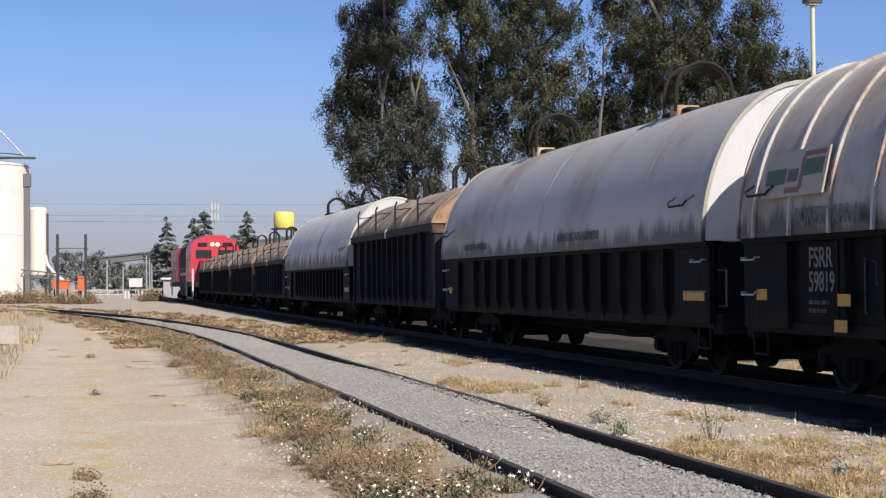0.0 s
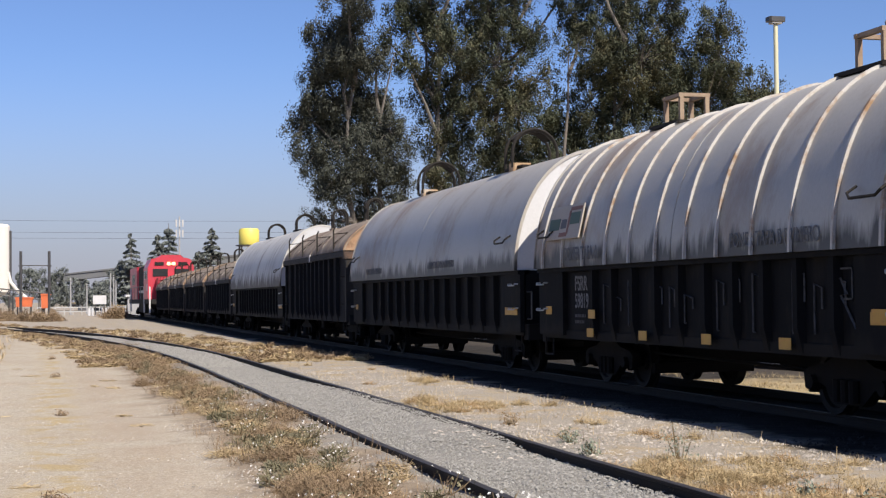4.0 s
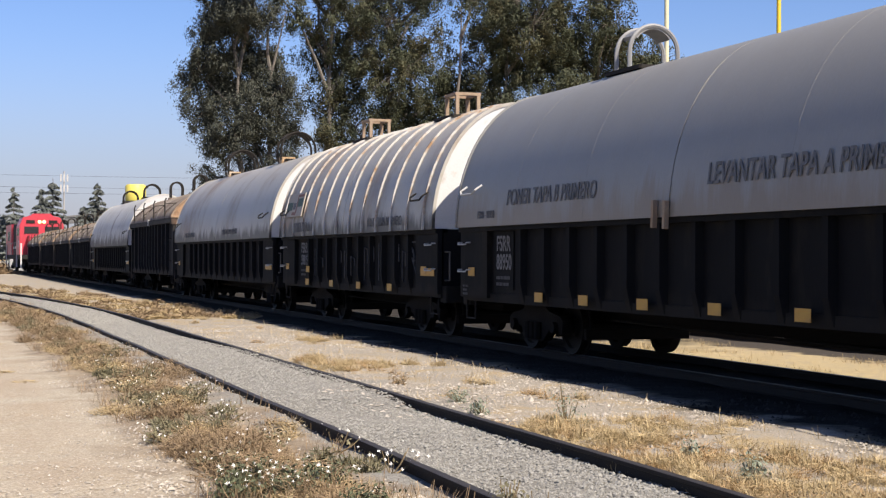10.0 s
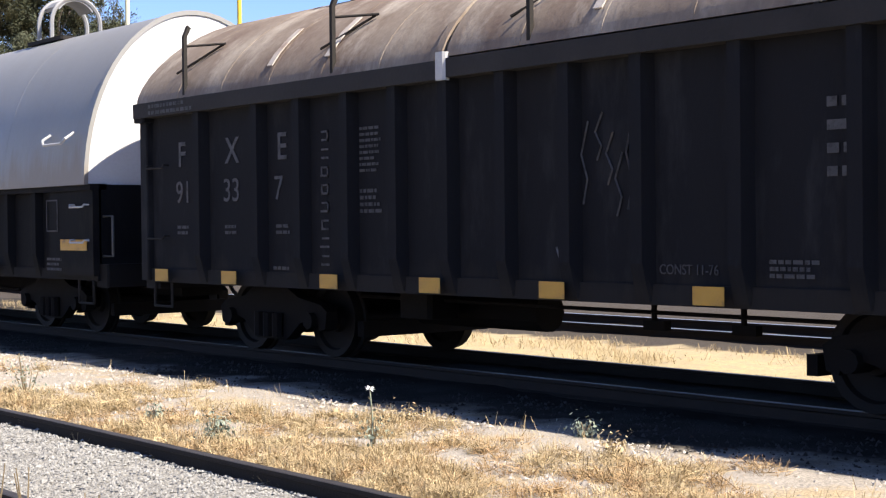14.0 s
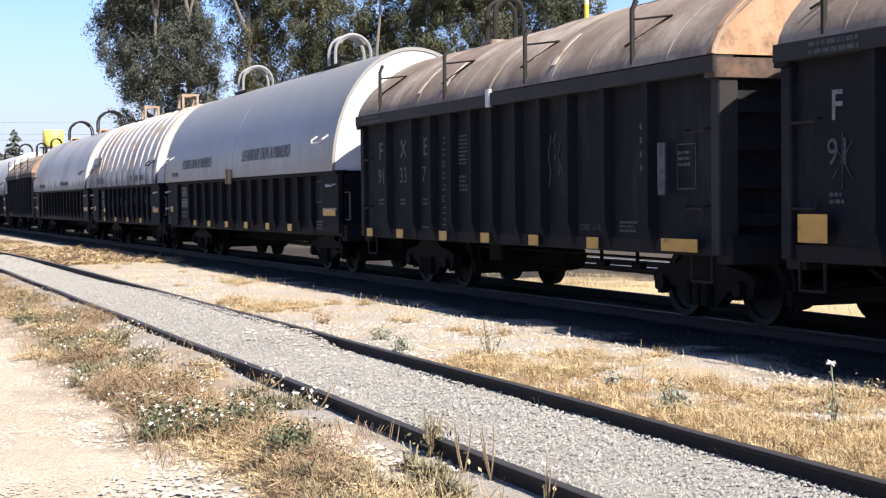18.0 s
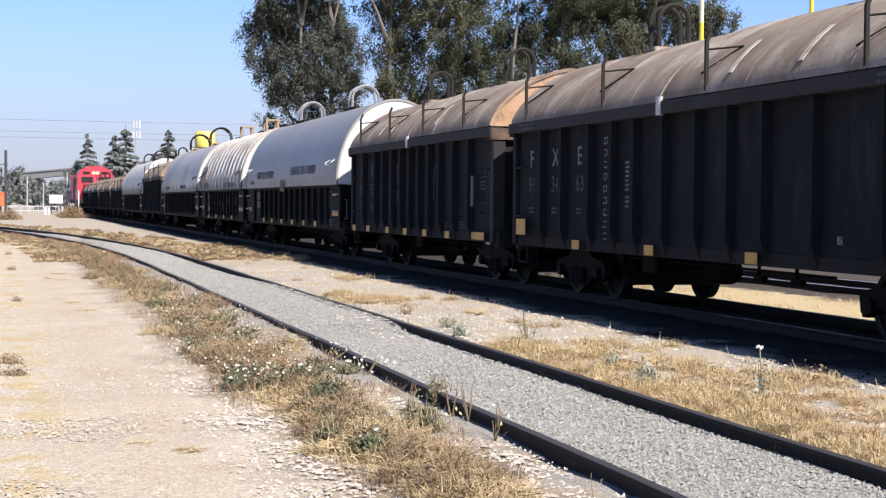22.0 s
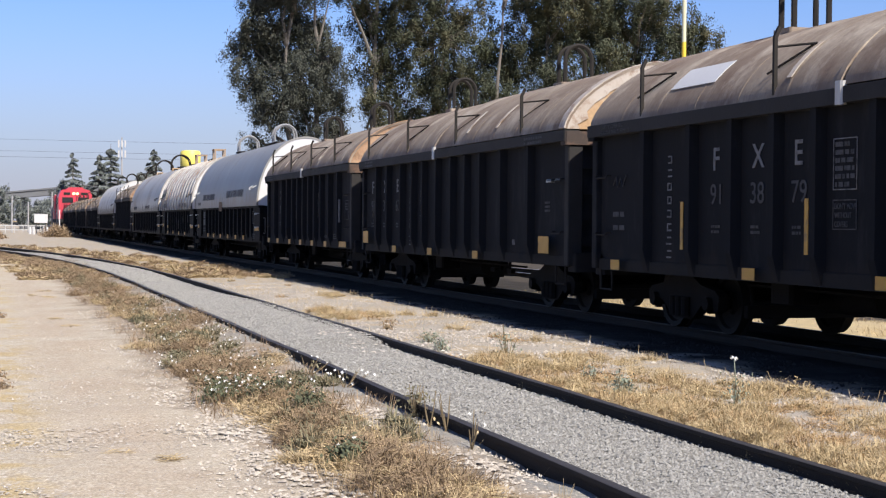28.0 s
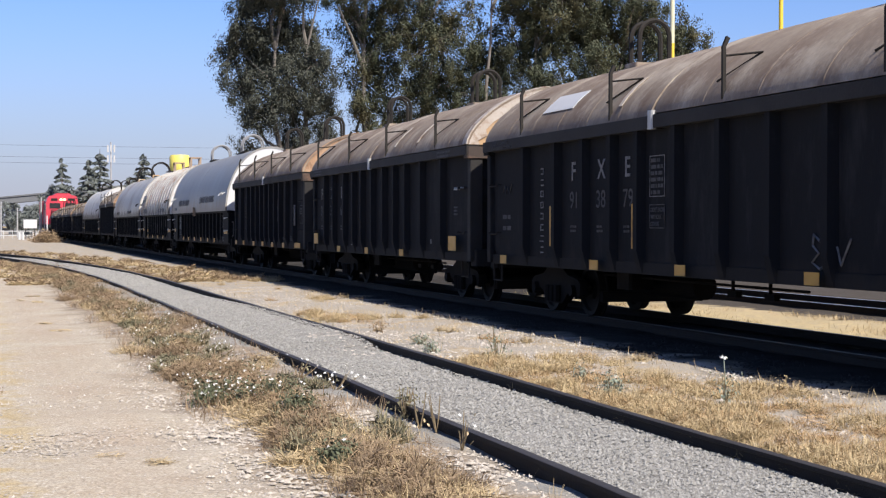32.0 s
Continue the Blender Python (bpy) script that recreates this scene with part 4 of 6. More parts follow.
g7 = gondola("black steel gondola car with rusted tan cover and faded white lettering", (4.4, 3.2, 2.4, 1.57, 0.8, 0.05, -0.72, -1.5, -2.3, -3.27, -4.3), RUST_END)
g8 = gondola("black steel gondola car with tan cover and a white-edged cover end", (4.35, 3.4, 2.25, 1.35, 0.55, -0.41, -1.4, -2.29, -3.18, -4.33, -5.71), WORN_WHITE, back=7.4, split=-0.45, stakes=(5.05, 1.66, -1.74, -5.4), rear_truck=-5.7, streaks=(-2.3, -4.0), plate=OCHRE_PLATE)
g9 = gondola("black steel gondola car with tan cover and a pale nameplate patch", (3.95, 2.57, 1.45, 0.44, -0.46, -1.6, -2.8, -4.0, -5.2, -6.4, -7.6), BROWN_COVER, back=9.2, split=-1.05, stakes=(4.0, 0.4, -2.94, -6.3), streaks=(0.15,))
low = gondola("black steel gondola car under a low rusted tan cover", (4.4, 3.2, 2.4, 1.57, 0.8, 0.05, -0.72, -1.5, -2.3, -3.27, -4.3), RUST_END, drop=0.42)
front_gondolas = [copy_thing(g7, pose(0, 0, 0)), low, copy_thing(low, pose(0, 0, 0)), copy_thing(low, pose(0, 0, 0)), copy_thing(low, pose(0, 0, 0))]
for g in front_gondolas[:1]:
    tagged(g, "black steel gondola car under a rusted tan cover")

letters_fxe(g7, (4.9, 3.85, 2.82), ("91", "33", "7"), DIM_LETTER, DIM_LETTER)
vertical_name(g7, 2.05, 1.0, 2.5, DIM_LETTER)
print_block(g7, 1.45, 2.35, 8, 0.34, GREY_LETTER, h=0.028, gap=0.03)
print_block(g7, 1.45, 1.75, 4, 0.36)
print_block(g7, -4.0, 2.25, 4, 0.4, GREY_LETTER, h=0.07, gap=0.09)
print_block(g7, -3.5, 1.12, 3, 0.5, GREY_LETTER, h=0.03, gap=0.02)
print_block(g7, 3.0, 0.98, 1, 0.35)
writing("CONST 11-76", 0.11, GREY_LETTER, g7, -1.438, -2.44, 1.0, stretch=0.9)
for y in (5.2, 3.71, 1.83, 0.24, -1.36, -3.03):
    mark(g7, MARK, y)
mark(g7, BIG_MARK, -5.05, 0.80)
part("route_plate", Shape().box(-1.57, -1.55, -4.78, -4.62, 1.42, 2.0), DIM_LETTER, g7, "dull grey metal card holder")
frame_outline(g7, -4.82, 1.98, 0.4, 0.5, DIM_LETTER)
print_block(g7, -4.85, 1.9, 3, 0.3, DIM_LETTER)
for y, z0, z1 in ((-1.62, 1.55, 2.22), (-1.78, 1.9, 2.28), (-1.9, 1.7, 2.12), (-2.0, 1.45, 1.95), (-2.12, 1.5, 2.25)):
    part("tag_scrawl", Shape().tube([(-1.44, y, z0), (-1.44, y - 0.05, z0 + 0.3 * (z1 - z0)), (-1.44, y + 0.02, z0 + 0.6 * (z1 - z0)), (-1.44, y - 0.06, z1)], 0.011, 4), GREY_LETTER, g7, "dripping pale scrawl")
part("tag_scrawl", Shape().tube([(-1.44, -1.3, 1.2), (-1.44, -1.4, 0.95), (-1.44, -1.5, 1.2)], 0.012, 4), LETTER, g7, "thin chalked scrawl")

letters_fxe(g8, (4.98, 3.9, 2.8), ("91", "34", "63"))
vertical_name(g8, 1.75, 0.95, 2.5)
print_block(g8, 1.0, 2.1, 7, 0.3, LETTER)
print_block(g8, 1.0, 1.6, 3, 0.3, LETTER)
for y in (2.64, -0.1, -3.04):
    mark(g8, MARK, y)
mark(g8, SQUARE_MARK, 5.2, 0.95)
mark(g8, SQUARE_MARK, -6.55, 0.95)
print_block(g8, -4.75, 1.15, 1, 0.22, LETTER, h=0.09)
part("tag_scrawl", Shape().tube([(-1.44, 5.05, 1.9), (-1.44, 4.75, 1.55)], 0.007, 4).tube([(-1.44, 4.75, 1.9), (-1.44, 5.05, 1.55)], 0.007, 4).tube([(-1.44, 4.9, 1.98), (-1.44, 4.9, 1.45)], 0.007, 4), GREY_LETTER, g8, "chalked star mark")

letters_fxe(g9, (1.98, 0.97, 0.02), ("91", "38", "79"))
vertical_name(g9, 3.3, 0.98, 2.5)
frame_outline(g9, -0.7, 2.35, 0.46, 0.55, LETTER)
print_block(g9, -0.74, 2.31, 6, 0.38, DIM_LETTER, h=0.05, gap=0.035)
frame_outline(g9, -0.7, 1.70, 0.46, 0.32, DIM_LETTER)
for i, line in enumerate(("DON'T MOVE", "WITHOUT", "COVERS")):
    writing(line, 0.085, DIM_LETTER, g9, -1.437, -0.73, 1.60 - 0.095 * i, stretch=0.82)
for y in (2.92, -0.17):
    part("yellow_bar", Shape().box(-1.445, -1.437, y - 0.04, y + 0.04, 1.1, 1.72), YELLOW, g9, "yellow vertical stripe")
for y in (4.8, 0.92, -1.85, -4.98):
    mark(g9, MARK, y)
mark(g9, SQUARE_MARK, -8.4, 0.95)
part("tag_scrawl", Shape().tube([(-1.44, -4.95, 1.25), (-1.44, -4.83, 1.32), (-1.44, -4.81, 1.20), (-1.44, -4.93, 1.12), (-1.44, -4.80, 1.02), (-1.44, -4.95, 0.95), (-1.44, -5.15, 1.02), (-1.44, -5.25, 1.30), (-1.44, -5.37, 1.00), (-1.44, -5.55, 1.28)], 0.016, 4), LETTER, g9, "pale sprayed scrawl")
name_patch = ellipse_profile(1.56, 2.86, 1.08, 1.52)[3:6]
part("nameplate_patch", Shape().shell([(x * 1.008, z + 0.008) for x, z in name_patch], [(x * 1.003, z + 0.003) for x, z in name_patch], 2.15, 3.4), WHITE_END, g9, "flaking white nameplate patch", smooth=True)

writing('LIFT "B" COVER FIRST', 0.075, GREY_LETTER, g9, -1.592, 5.2, 2.785)
writing('LEVANTAR TAPA "B" PRIMERO', 0.075, GREY_LETTER, g9, -1.592, 5.3, 2.705)
for car, y in ((g8, -5.7), (g7, 5.4), (g8, 5.2)):
    print_block(car, y, 2.83, 2, 1.0, GREY_LETTER, -1.592, 0.04, 0.035)
part("grab_iron", GRAB, CLAMP_PALE, g8, at=pose(-1.44, -6.75, 2.12))
print_block(g8, -6.3, 1.78, 3, 0.3, GREY_LETTER)
part("tag_scrawl", Shape().tube([(-1.44, 5.15, 1.98), (-1.44, 5.05, 2.1), (-1.44, 5.0, 1.95), (-1.44, 4.9, 2.08), (-1.44, 4.82, 1.96), (-1.44, 4.7, 2.12)], 0.01, 4), GREY_LETTER, g9, "thin chalked scrawl")
print_block(g9, 5.15, 1.6, 2, 0.5, GREY_LETTER, h=0.07, gap=0.12)

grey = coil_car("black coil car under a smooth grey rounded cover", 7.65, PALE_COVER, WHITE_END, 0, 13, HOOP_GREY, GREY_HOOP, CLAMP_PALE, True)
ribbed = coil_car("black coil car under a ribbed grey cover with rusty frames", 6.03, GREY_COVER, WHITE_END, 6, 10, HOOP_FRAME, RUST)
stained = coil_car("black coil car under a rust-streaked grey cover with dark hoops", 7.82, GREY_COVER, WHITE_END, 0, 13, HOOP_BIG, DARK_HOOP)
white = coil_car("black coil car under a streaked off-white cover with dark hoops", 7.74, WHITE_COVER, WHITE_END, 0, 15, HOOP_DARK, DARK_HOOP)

writing("PONER TAPA B PRIMERO", 0.34, DARK_LETTER, grey, -1.628, 5.35, 2.26, stretch=0.86, bold=0.004, lean=8)
writing("LEVANTAR TAPA A PRIMERO", 0.36, DARK_LETTER, grey, -1.626, -0.9, 2.30, stretch=0.82, bold=0.004, lean=8)
writing("FSRR - 88950", 0.17, DARK_LETTER, grey, -1.632, 6.6, 2.08, stretch=0.8)
for car, y, num in ((grey, 6.15, "88950"), (ribbed, 4.35, "59819")):
    x = -1.47 if car is grey else -1.47
    part("data_panel", Shape().box(-1.468, -1.45, y - 0.72, y + 0.08, 0.95, 1.86), FSRR_BLACK, car)
    writing("FSRR", 0.34, LETTER, car, x, y, 1.56, stretch=0.82, bold=0.005)
    writing(num, 0.34, LETTER, car, x, y, 1.27, stretch=0.76, bold=0.005)
    print_block(car, y, 1.16, 2, 0.62, GREY_LETTER, x, 0.05, 0.05)
for y in (4.2, 2.63, 0.84, -0.98, -2.8, -4.5):
    mark(grey, MARK, y, 0.80, -1.56)
frame_outline(grey, -6.3, 1.78, 0.34, 0.42, GREY_LETTER, 0.02, -1.545)
print_block(grey, -6.3, 1.02, 3, 0.45, GREY_LETTER, -1.545)
print_block(grey, 7.5, 1.0, 3, 0.3, GREY_LETTER, -1.545)
writing("PONER TAPA A", 0.30, DARK_LETTER, ribbed, -1.668, 4.3, 2.06, stretch=0.75, bold=0.006)
writing("PONER TAPA B PRIMERO", 0.26, DARK_LETTER, ribbed, -1.640, -1.9, 2.06, stretch=0.8)
writing("LEVANTAR TAPA A PRIMERO", 0.22, DARK_LETTER, stained, -1.64, -1.2, 2.12, stretch=0.8, lean=5)
writing("PONER TAPA B PRIMERO", 0.22, DARK_LETTER, stained, -1.64, 5.6, 2.10, stretch=0.8, lean=5)
# a maker's board with coloured bands, its name left as plain shapes
board = part("name_board", Shape().box(-0.012, 0.012, -0.8, 0.8, 0, 0.58), BOARD_CREAM, ribbed, "faded cream name board", at=pose(-1.67, 4.4, 2.42, 0, 13, 0))
for name, mat, y0, y1, z0, z1 in (("green_band", BOARD_GREEN, 0.22, 0.74, 0.16, 0.36), ("green_band", BOARD_GREEN, -0.72, -0.26, 0.24, 0.44), ("red_band", BOARD_RED, -0.24, -0.16, 0.08, 0.48),
                                  ("red_band", BOARD_RED, -0.2, 0.18, 0.04, 0.11), ("red_band", BOARD_RED, -0.74, -0.2, 0.48, 0.54), ("plain_lettering", DARK_LETTER, -0.1, 0.16, 0.18, 0.34)):
    part(name, Shape().box(-0.017, -0.013, y0, y1, z0, z1), mat, board)
mark(ribbed, MARK, -5.3, 1.15, -1.56)
mark(ribbed, MARK, 3.3, 1.1, -1.57)
# faint sprayed tags across the ribbed car's side
tag_rnd = random.Random(12)
for i in range(15):
    y = 3.0 - i * 0.52
    if i % 4 == 3:
        continue
    h0, h1, w = 0.98 + 0.1 * tag_rnd.random(), 1.45 + 0.3 * tag_rnd.random(), 0.16 + 0.14 * tag_rnd.random()
    bends = [(-1.472, y, h0), (-1.472, y, h1), (-1.472, y - w, h1 - 0.05), (-1.472, y - w, (h0 + h1) / 2)]
    part("tag_scrawl", Shape().tube(bends if i % 2 else bends[::-1] + [(-1.472, y - w * 0.2, h0)], 0.014, 4), GREY_LETTER, ribbed, "faint grey sprayed tag")
frame_outline(ribbed, -4.2, 1.75, 0.42, 0.36, DIM_LETTER, 0.022, -1.472)
part("tag_scrawl", Shape().tube([(-1.472, -4.3, 1.7), (-1.472, -4.5, 1.45), (-1.472, -4.36, 1.44), (-1.472, -4.7, 1.05), (-1.472, -4.9, 1.3), (-1.472, -4.8, 0.98)], 0.016, 4), DIM_LETTER, ribbed, "pale sprayed zigzag")
for y in (-3.2, -1.0, 1.2, 3.4):
    mark(ribbed, MARK, y, 0.8, -1.56)

K = 0.85
CARS = [(g7, -6.7), (g8, -21.6), (g9, -38.32), (grey, 10.5), (ribbed, 28.0), (stained, 45.6), (front_gondolas[0], 63.1), (white, 79.6),
        (front_gondolas[1], 96.8), (front_gondolas[2], 111.7), (front_gondolas[3], 126.6), (front_gondolas[4], 141.5)]

# ---- locomotive ----
loco = thing("diesel_locomotive", "red and black diesel locomotive with lit headlights", "locomotive")
part("frame", Shape().box(-1.5, 1.5, -9.5, 9.5, 1.05, 1.4, 0.05), LOCO_DARK, loco)
part("hood", Shape().box(-1.3, 1.3, -4.98, 2.38, 1.4, 3.95, 0.15), LOCO_DARK, loco)
part("hood_stripe", Shape().box(-1.325, -1.303, -4.4, 2.2, 1.9, 2.1), CLAMP_PALE, loco, "pale stripe along the hood")
cab = part("cab", Shape().extrude([(-1.55, 1.4), (1.55, 1.4), (1.55, 3.7), (1.3, 4.32), (0.8, 4.44), (0.62, 4.62), (-0.62, 4.62), (-0.8, 4.44), (-1.3, 4.32), (-1.55, 3.7)], "y", -8.4, -5.0), RED, loco, "bright red cab")
part("nose", Shape().box(-1.0, 1.0, -9.4, -8.4, 1.4, 2.9, 0.1), RED, loco)
rear = part("rear_end", Shape().box(-1.45, 1.45, 2.42, 9.3, 1.4, 4.0, 0.12), RED, loco, "bright red end")
for x in (-0.72, 0.72):
    part("windscreen", Shape().box(x - 0.5, x + 0.5, -8.44, -8.4, 3.05, 3.6), GLASS, cab)
    part("number_board", Shape().box(x * 1.1 - 0.3, x * 1.1 + 0.3, -8.44, -8.4, 3.85, 4.1), LOCO_DARK, cab)
part("side_window", Shape().box(-1.57, -1.54, -7.9, -6.9, 2.9, 3.5), GLASS, cab)
part("side_window", Shape().box(-1.57, -1.54, -6.6, -5.6, 2.9, 3.5), GLASS, cab)
part("headlight", Shape().rod((-0.16, -8.46, 3.98), (-0.16, -8.38, 3.98), 0.13, n=14), HEADLIGHT, cab)
part("headlight", Shape().rod((0.16, -8.46, 3.98), (0.16, -8.38, 3.98), 0.13, n=14), HEADLIGHT, cab)
part("white_emblem", Shape().box(-1.57, -1.55, -8.2, -7.6, 2.0, 2.5), WHITE_END, cab, "white angular emblem")
part("rear_window", Shape().box(-1.47, -1.452, 4.1, 6.8, 2.6, 3.4), GLASS, rear)
part("fuel_tank", Shape().box(-1.3, 1.3, -2.6, 2.6, 0.4, 1.05, 0.1), LOCO_DARK, loco)
for y in (-4.6, -1.5, 1.6, 4.7, 7.2):
    part("handrail_post", Shape().rod((-1.48, y, 1.4), (-1.48, y, 2.4), 0.025, n=6), GREY_HOOP, loco)
part("handrail", Shape().rod((-1.48, -4.6, 2.38), (-1.48, 7.2, 2.38), 0.025, n=6), GREY_HOOP, loco)
for y in (-9.45, -4.9, 7.5):
    part("step_ladder", Shape().box(-1.56, -1.46, y - 0.06, y + 0.06, 0.4, 2.3), WHITE_END, loco, "white painted steps")
add_trucks(loco, (-6.4, 6.4))
add_couplers(loco, 9.5)
for piece in loco.children:
    piece.matrix_basis = Matrix.Diagonal((1.22, 1.3, 1.13, 1)) @ piece.matrix_basis
CARS.append((loco, 165.3))


# ---- trees ----
def spray(rng, centre, radius, count, size, droop=0.12):
    """Leaves about a point: places, and the two half-axes of each."""
    p = centre + rng.normal(size=(count, 3)) * np.array((0.42, 0.42, 0.5)) * radius
    p[:, 2] -= droop * rng.random(count) * radius
    n = (p - centre) / radius * 1.5 + rng.normal(size=(count, 3)) * 0.5 + np.array((0, 0, 0.15))
    n /= np.linalg.norm(n, axis=1)[:, None]
    v = rng.normal(size=(count, 3)) * 0.6 + np.array((0, 0, -1.0))
    v -= n * (n * v).sum(1)[:, None]
    v /= np.linalg.norm(v, axis=1)[:, None]
    u = np.cross(n, v)
    s = size * (0.6 + 0.7 * rng.random(count))[:, None]
    return p, u * s * 0.36, v * s


def eucalyptus(label, base, lobes, seed, leaves=26000, size=0.09, trunks=((0.0, 0.0),), leaf=LEAF):
    """A tall gum tree: limbs run from the trunk into the lobes (x, z, radius), which carry drooping sprays."""
    rng = np.random.default_rng(seed)
    rnd = random.Random(seed)
    root = thing("eucalyptus_tree", label, "tree", Matrix.Translation(base), group="tall trees")
    top = max(z + r for _, z, r in lobes)
    lobes = [(x - base[0], z, r) for x, z, r in lobes]
    twigs, pts = Shape(), []
    for foot, lean in trunks:
        phase = rnd.uniform(0, 6)
        line = [Vector((foot + lean * (i / 8) ** 1.4 + 0.5 * math.sin(phase + i * 0.9) * i / 8 + rnd.uniform(-0.12, 0.12), rnd.uniform(-0.4, 0.4), top * 0.74 * i / 8)) for i in range(9)]
        part("trunk", Shape().tube(line, [0.28 - 0.032 * i for i in range(9)], 8), BARK, root, "pale peeling trunk", smooth=True)
        pts += line
    total = sum(r ** 2 for _, _, r in lobes)
    found = []
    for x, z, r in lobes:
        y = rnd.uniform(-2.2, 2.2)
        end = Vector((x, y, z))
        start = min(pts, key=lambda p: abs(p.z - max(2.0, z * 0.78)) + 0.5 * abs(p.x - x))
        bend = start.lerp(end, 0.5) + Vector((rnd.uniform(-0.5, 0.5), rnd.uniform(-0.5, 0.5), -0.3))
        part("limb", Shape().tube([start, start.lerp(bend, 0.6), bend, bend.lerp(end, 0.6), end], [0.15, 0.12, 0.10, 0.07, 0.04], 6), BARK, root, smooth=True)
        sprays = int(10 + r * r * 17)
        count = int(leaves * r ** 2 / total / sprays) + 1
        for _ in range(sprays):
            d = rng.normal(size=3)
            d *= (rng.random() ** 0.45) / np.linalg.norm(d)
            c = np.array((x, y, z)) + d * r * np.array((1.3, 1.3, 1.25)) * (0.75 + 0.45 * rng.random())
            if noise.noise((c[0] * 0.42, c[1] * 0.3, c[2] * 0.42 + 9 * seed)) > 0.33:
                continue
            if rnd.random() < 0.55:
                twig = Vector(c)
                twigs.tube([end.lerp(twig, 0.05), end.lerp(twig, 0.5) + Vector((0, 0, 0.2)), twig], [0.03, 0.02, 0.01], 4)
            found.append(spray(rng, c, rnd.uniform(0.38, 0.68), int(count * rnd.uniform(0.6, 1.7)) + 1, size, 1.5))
    part("twig_cluster", twigs, DARK_BARK, root)["kind"] = "stuff"
    crown = part("crown", quads("crown", *(np.concatenate([f[i] for f in found]) for i in range(3)), leaf, kite=1), leaf, root)
    crown["kind"] = "stuff"
    return root


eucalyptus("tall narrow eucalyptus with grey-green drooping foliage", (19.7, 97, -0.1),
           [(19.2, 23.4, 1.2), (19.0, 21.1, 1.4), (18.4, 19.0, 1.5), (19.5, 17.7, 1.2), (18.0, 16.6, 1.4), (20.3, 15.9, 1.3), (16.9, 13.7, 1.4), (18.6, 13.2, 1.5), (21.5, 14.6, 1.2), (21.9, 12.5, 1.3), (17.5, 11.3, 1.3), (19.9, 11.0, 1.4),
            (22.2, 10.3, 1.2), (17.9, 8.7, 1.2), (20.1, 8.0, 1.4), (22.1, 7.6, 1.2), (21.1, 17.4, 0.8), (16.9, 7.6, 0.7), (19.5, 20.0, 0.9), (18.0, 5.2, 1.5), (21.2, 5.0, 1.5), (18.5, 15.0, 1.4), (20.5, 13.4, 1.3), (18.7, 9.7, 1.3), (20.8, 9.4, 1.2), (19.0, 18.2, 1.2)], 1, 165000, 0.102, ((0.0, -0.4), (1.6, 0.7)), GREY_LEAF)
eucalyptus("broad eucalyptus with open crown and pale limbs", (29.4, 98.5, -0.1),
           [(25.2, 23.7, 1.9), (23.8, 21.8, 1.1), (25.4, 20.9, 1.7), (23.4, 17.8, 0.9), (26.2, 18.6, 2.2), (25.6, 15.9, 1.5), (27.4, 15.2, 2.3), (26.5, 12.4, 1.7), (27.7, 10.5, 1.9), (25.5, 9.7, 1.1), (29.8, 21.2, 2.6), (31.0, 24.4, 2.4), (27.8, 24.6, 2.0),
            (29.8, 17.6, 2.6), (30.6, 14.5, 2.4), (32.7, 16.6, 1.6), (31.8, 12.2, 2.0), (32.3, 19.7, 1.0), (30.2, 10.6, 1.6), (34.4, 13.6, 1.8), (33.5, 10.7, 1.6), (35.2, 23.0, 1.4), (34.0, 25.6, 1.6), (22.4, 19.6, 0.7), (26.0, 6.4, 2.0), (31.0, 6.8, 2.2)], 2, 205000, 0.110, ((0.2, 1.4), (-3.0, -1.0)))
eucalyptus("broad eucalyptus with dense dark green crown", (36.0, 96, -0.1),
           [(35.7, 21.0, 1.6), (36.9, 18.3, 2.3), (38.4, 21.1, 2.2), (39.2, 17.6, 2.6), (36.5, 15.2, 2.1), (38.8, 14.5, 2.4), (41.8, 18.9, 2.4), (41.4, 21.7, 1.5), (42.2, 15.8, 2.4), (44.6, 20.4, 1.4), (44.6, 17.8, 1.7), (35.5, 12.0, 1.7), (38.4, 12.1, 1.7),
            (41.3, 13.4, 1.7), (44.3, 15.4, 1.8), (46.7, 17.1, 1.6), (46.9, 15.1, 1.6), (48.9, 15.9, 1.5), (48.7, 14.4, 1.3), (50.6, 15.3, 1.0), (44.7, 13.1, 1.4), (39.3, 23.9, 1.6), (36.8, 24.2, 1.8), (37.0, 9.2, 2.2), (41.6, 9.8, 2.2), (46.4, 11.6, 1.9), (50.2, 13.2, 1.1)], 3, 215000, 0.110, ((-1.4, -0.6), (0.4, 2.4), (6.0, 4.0)))


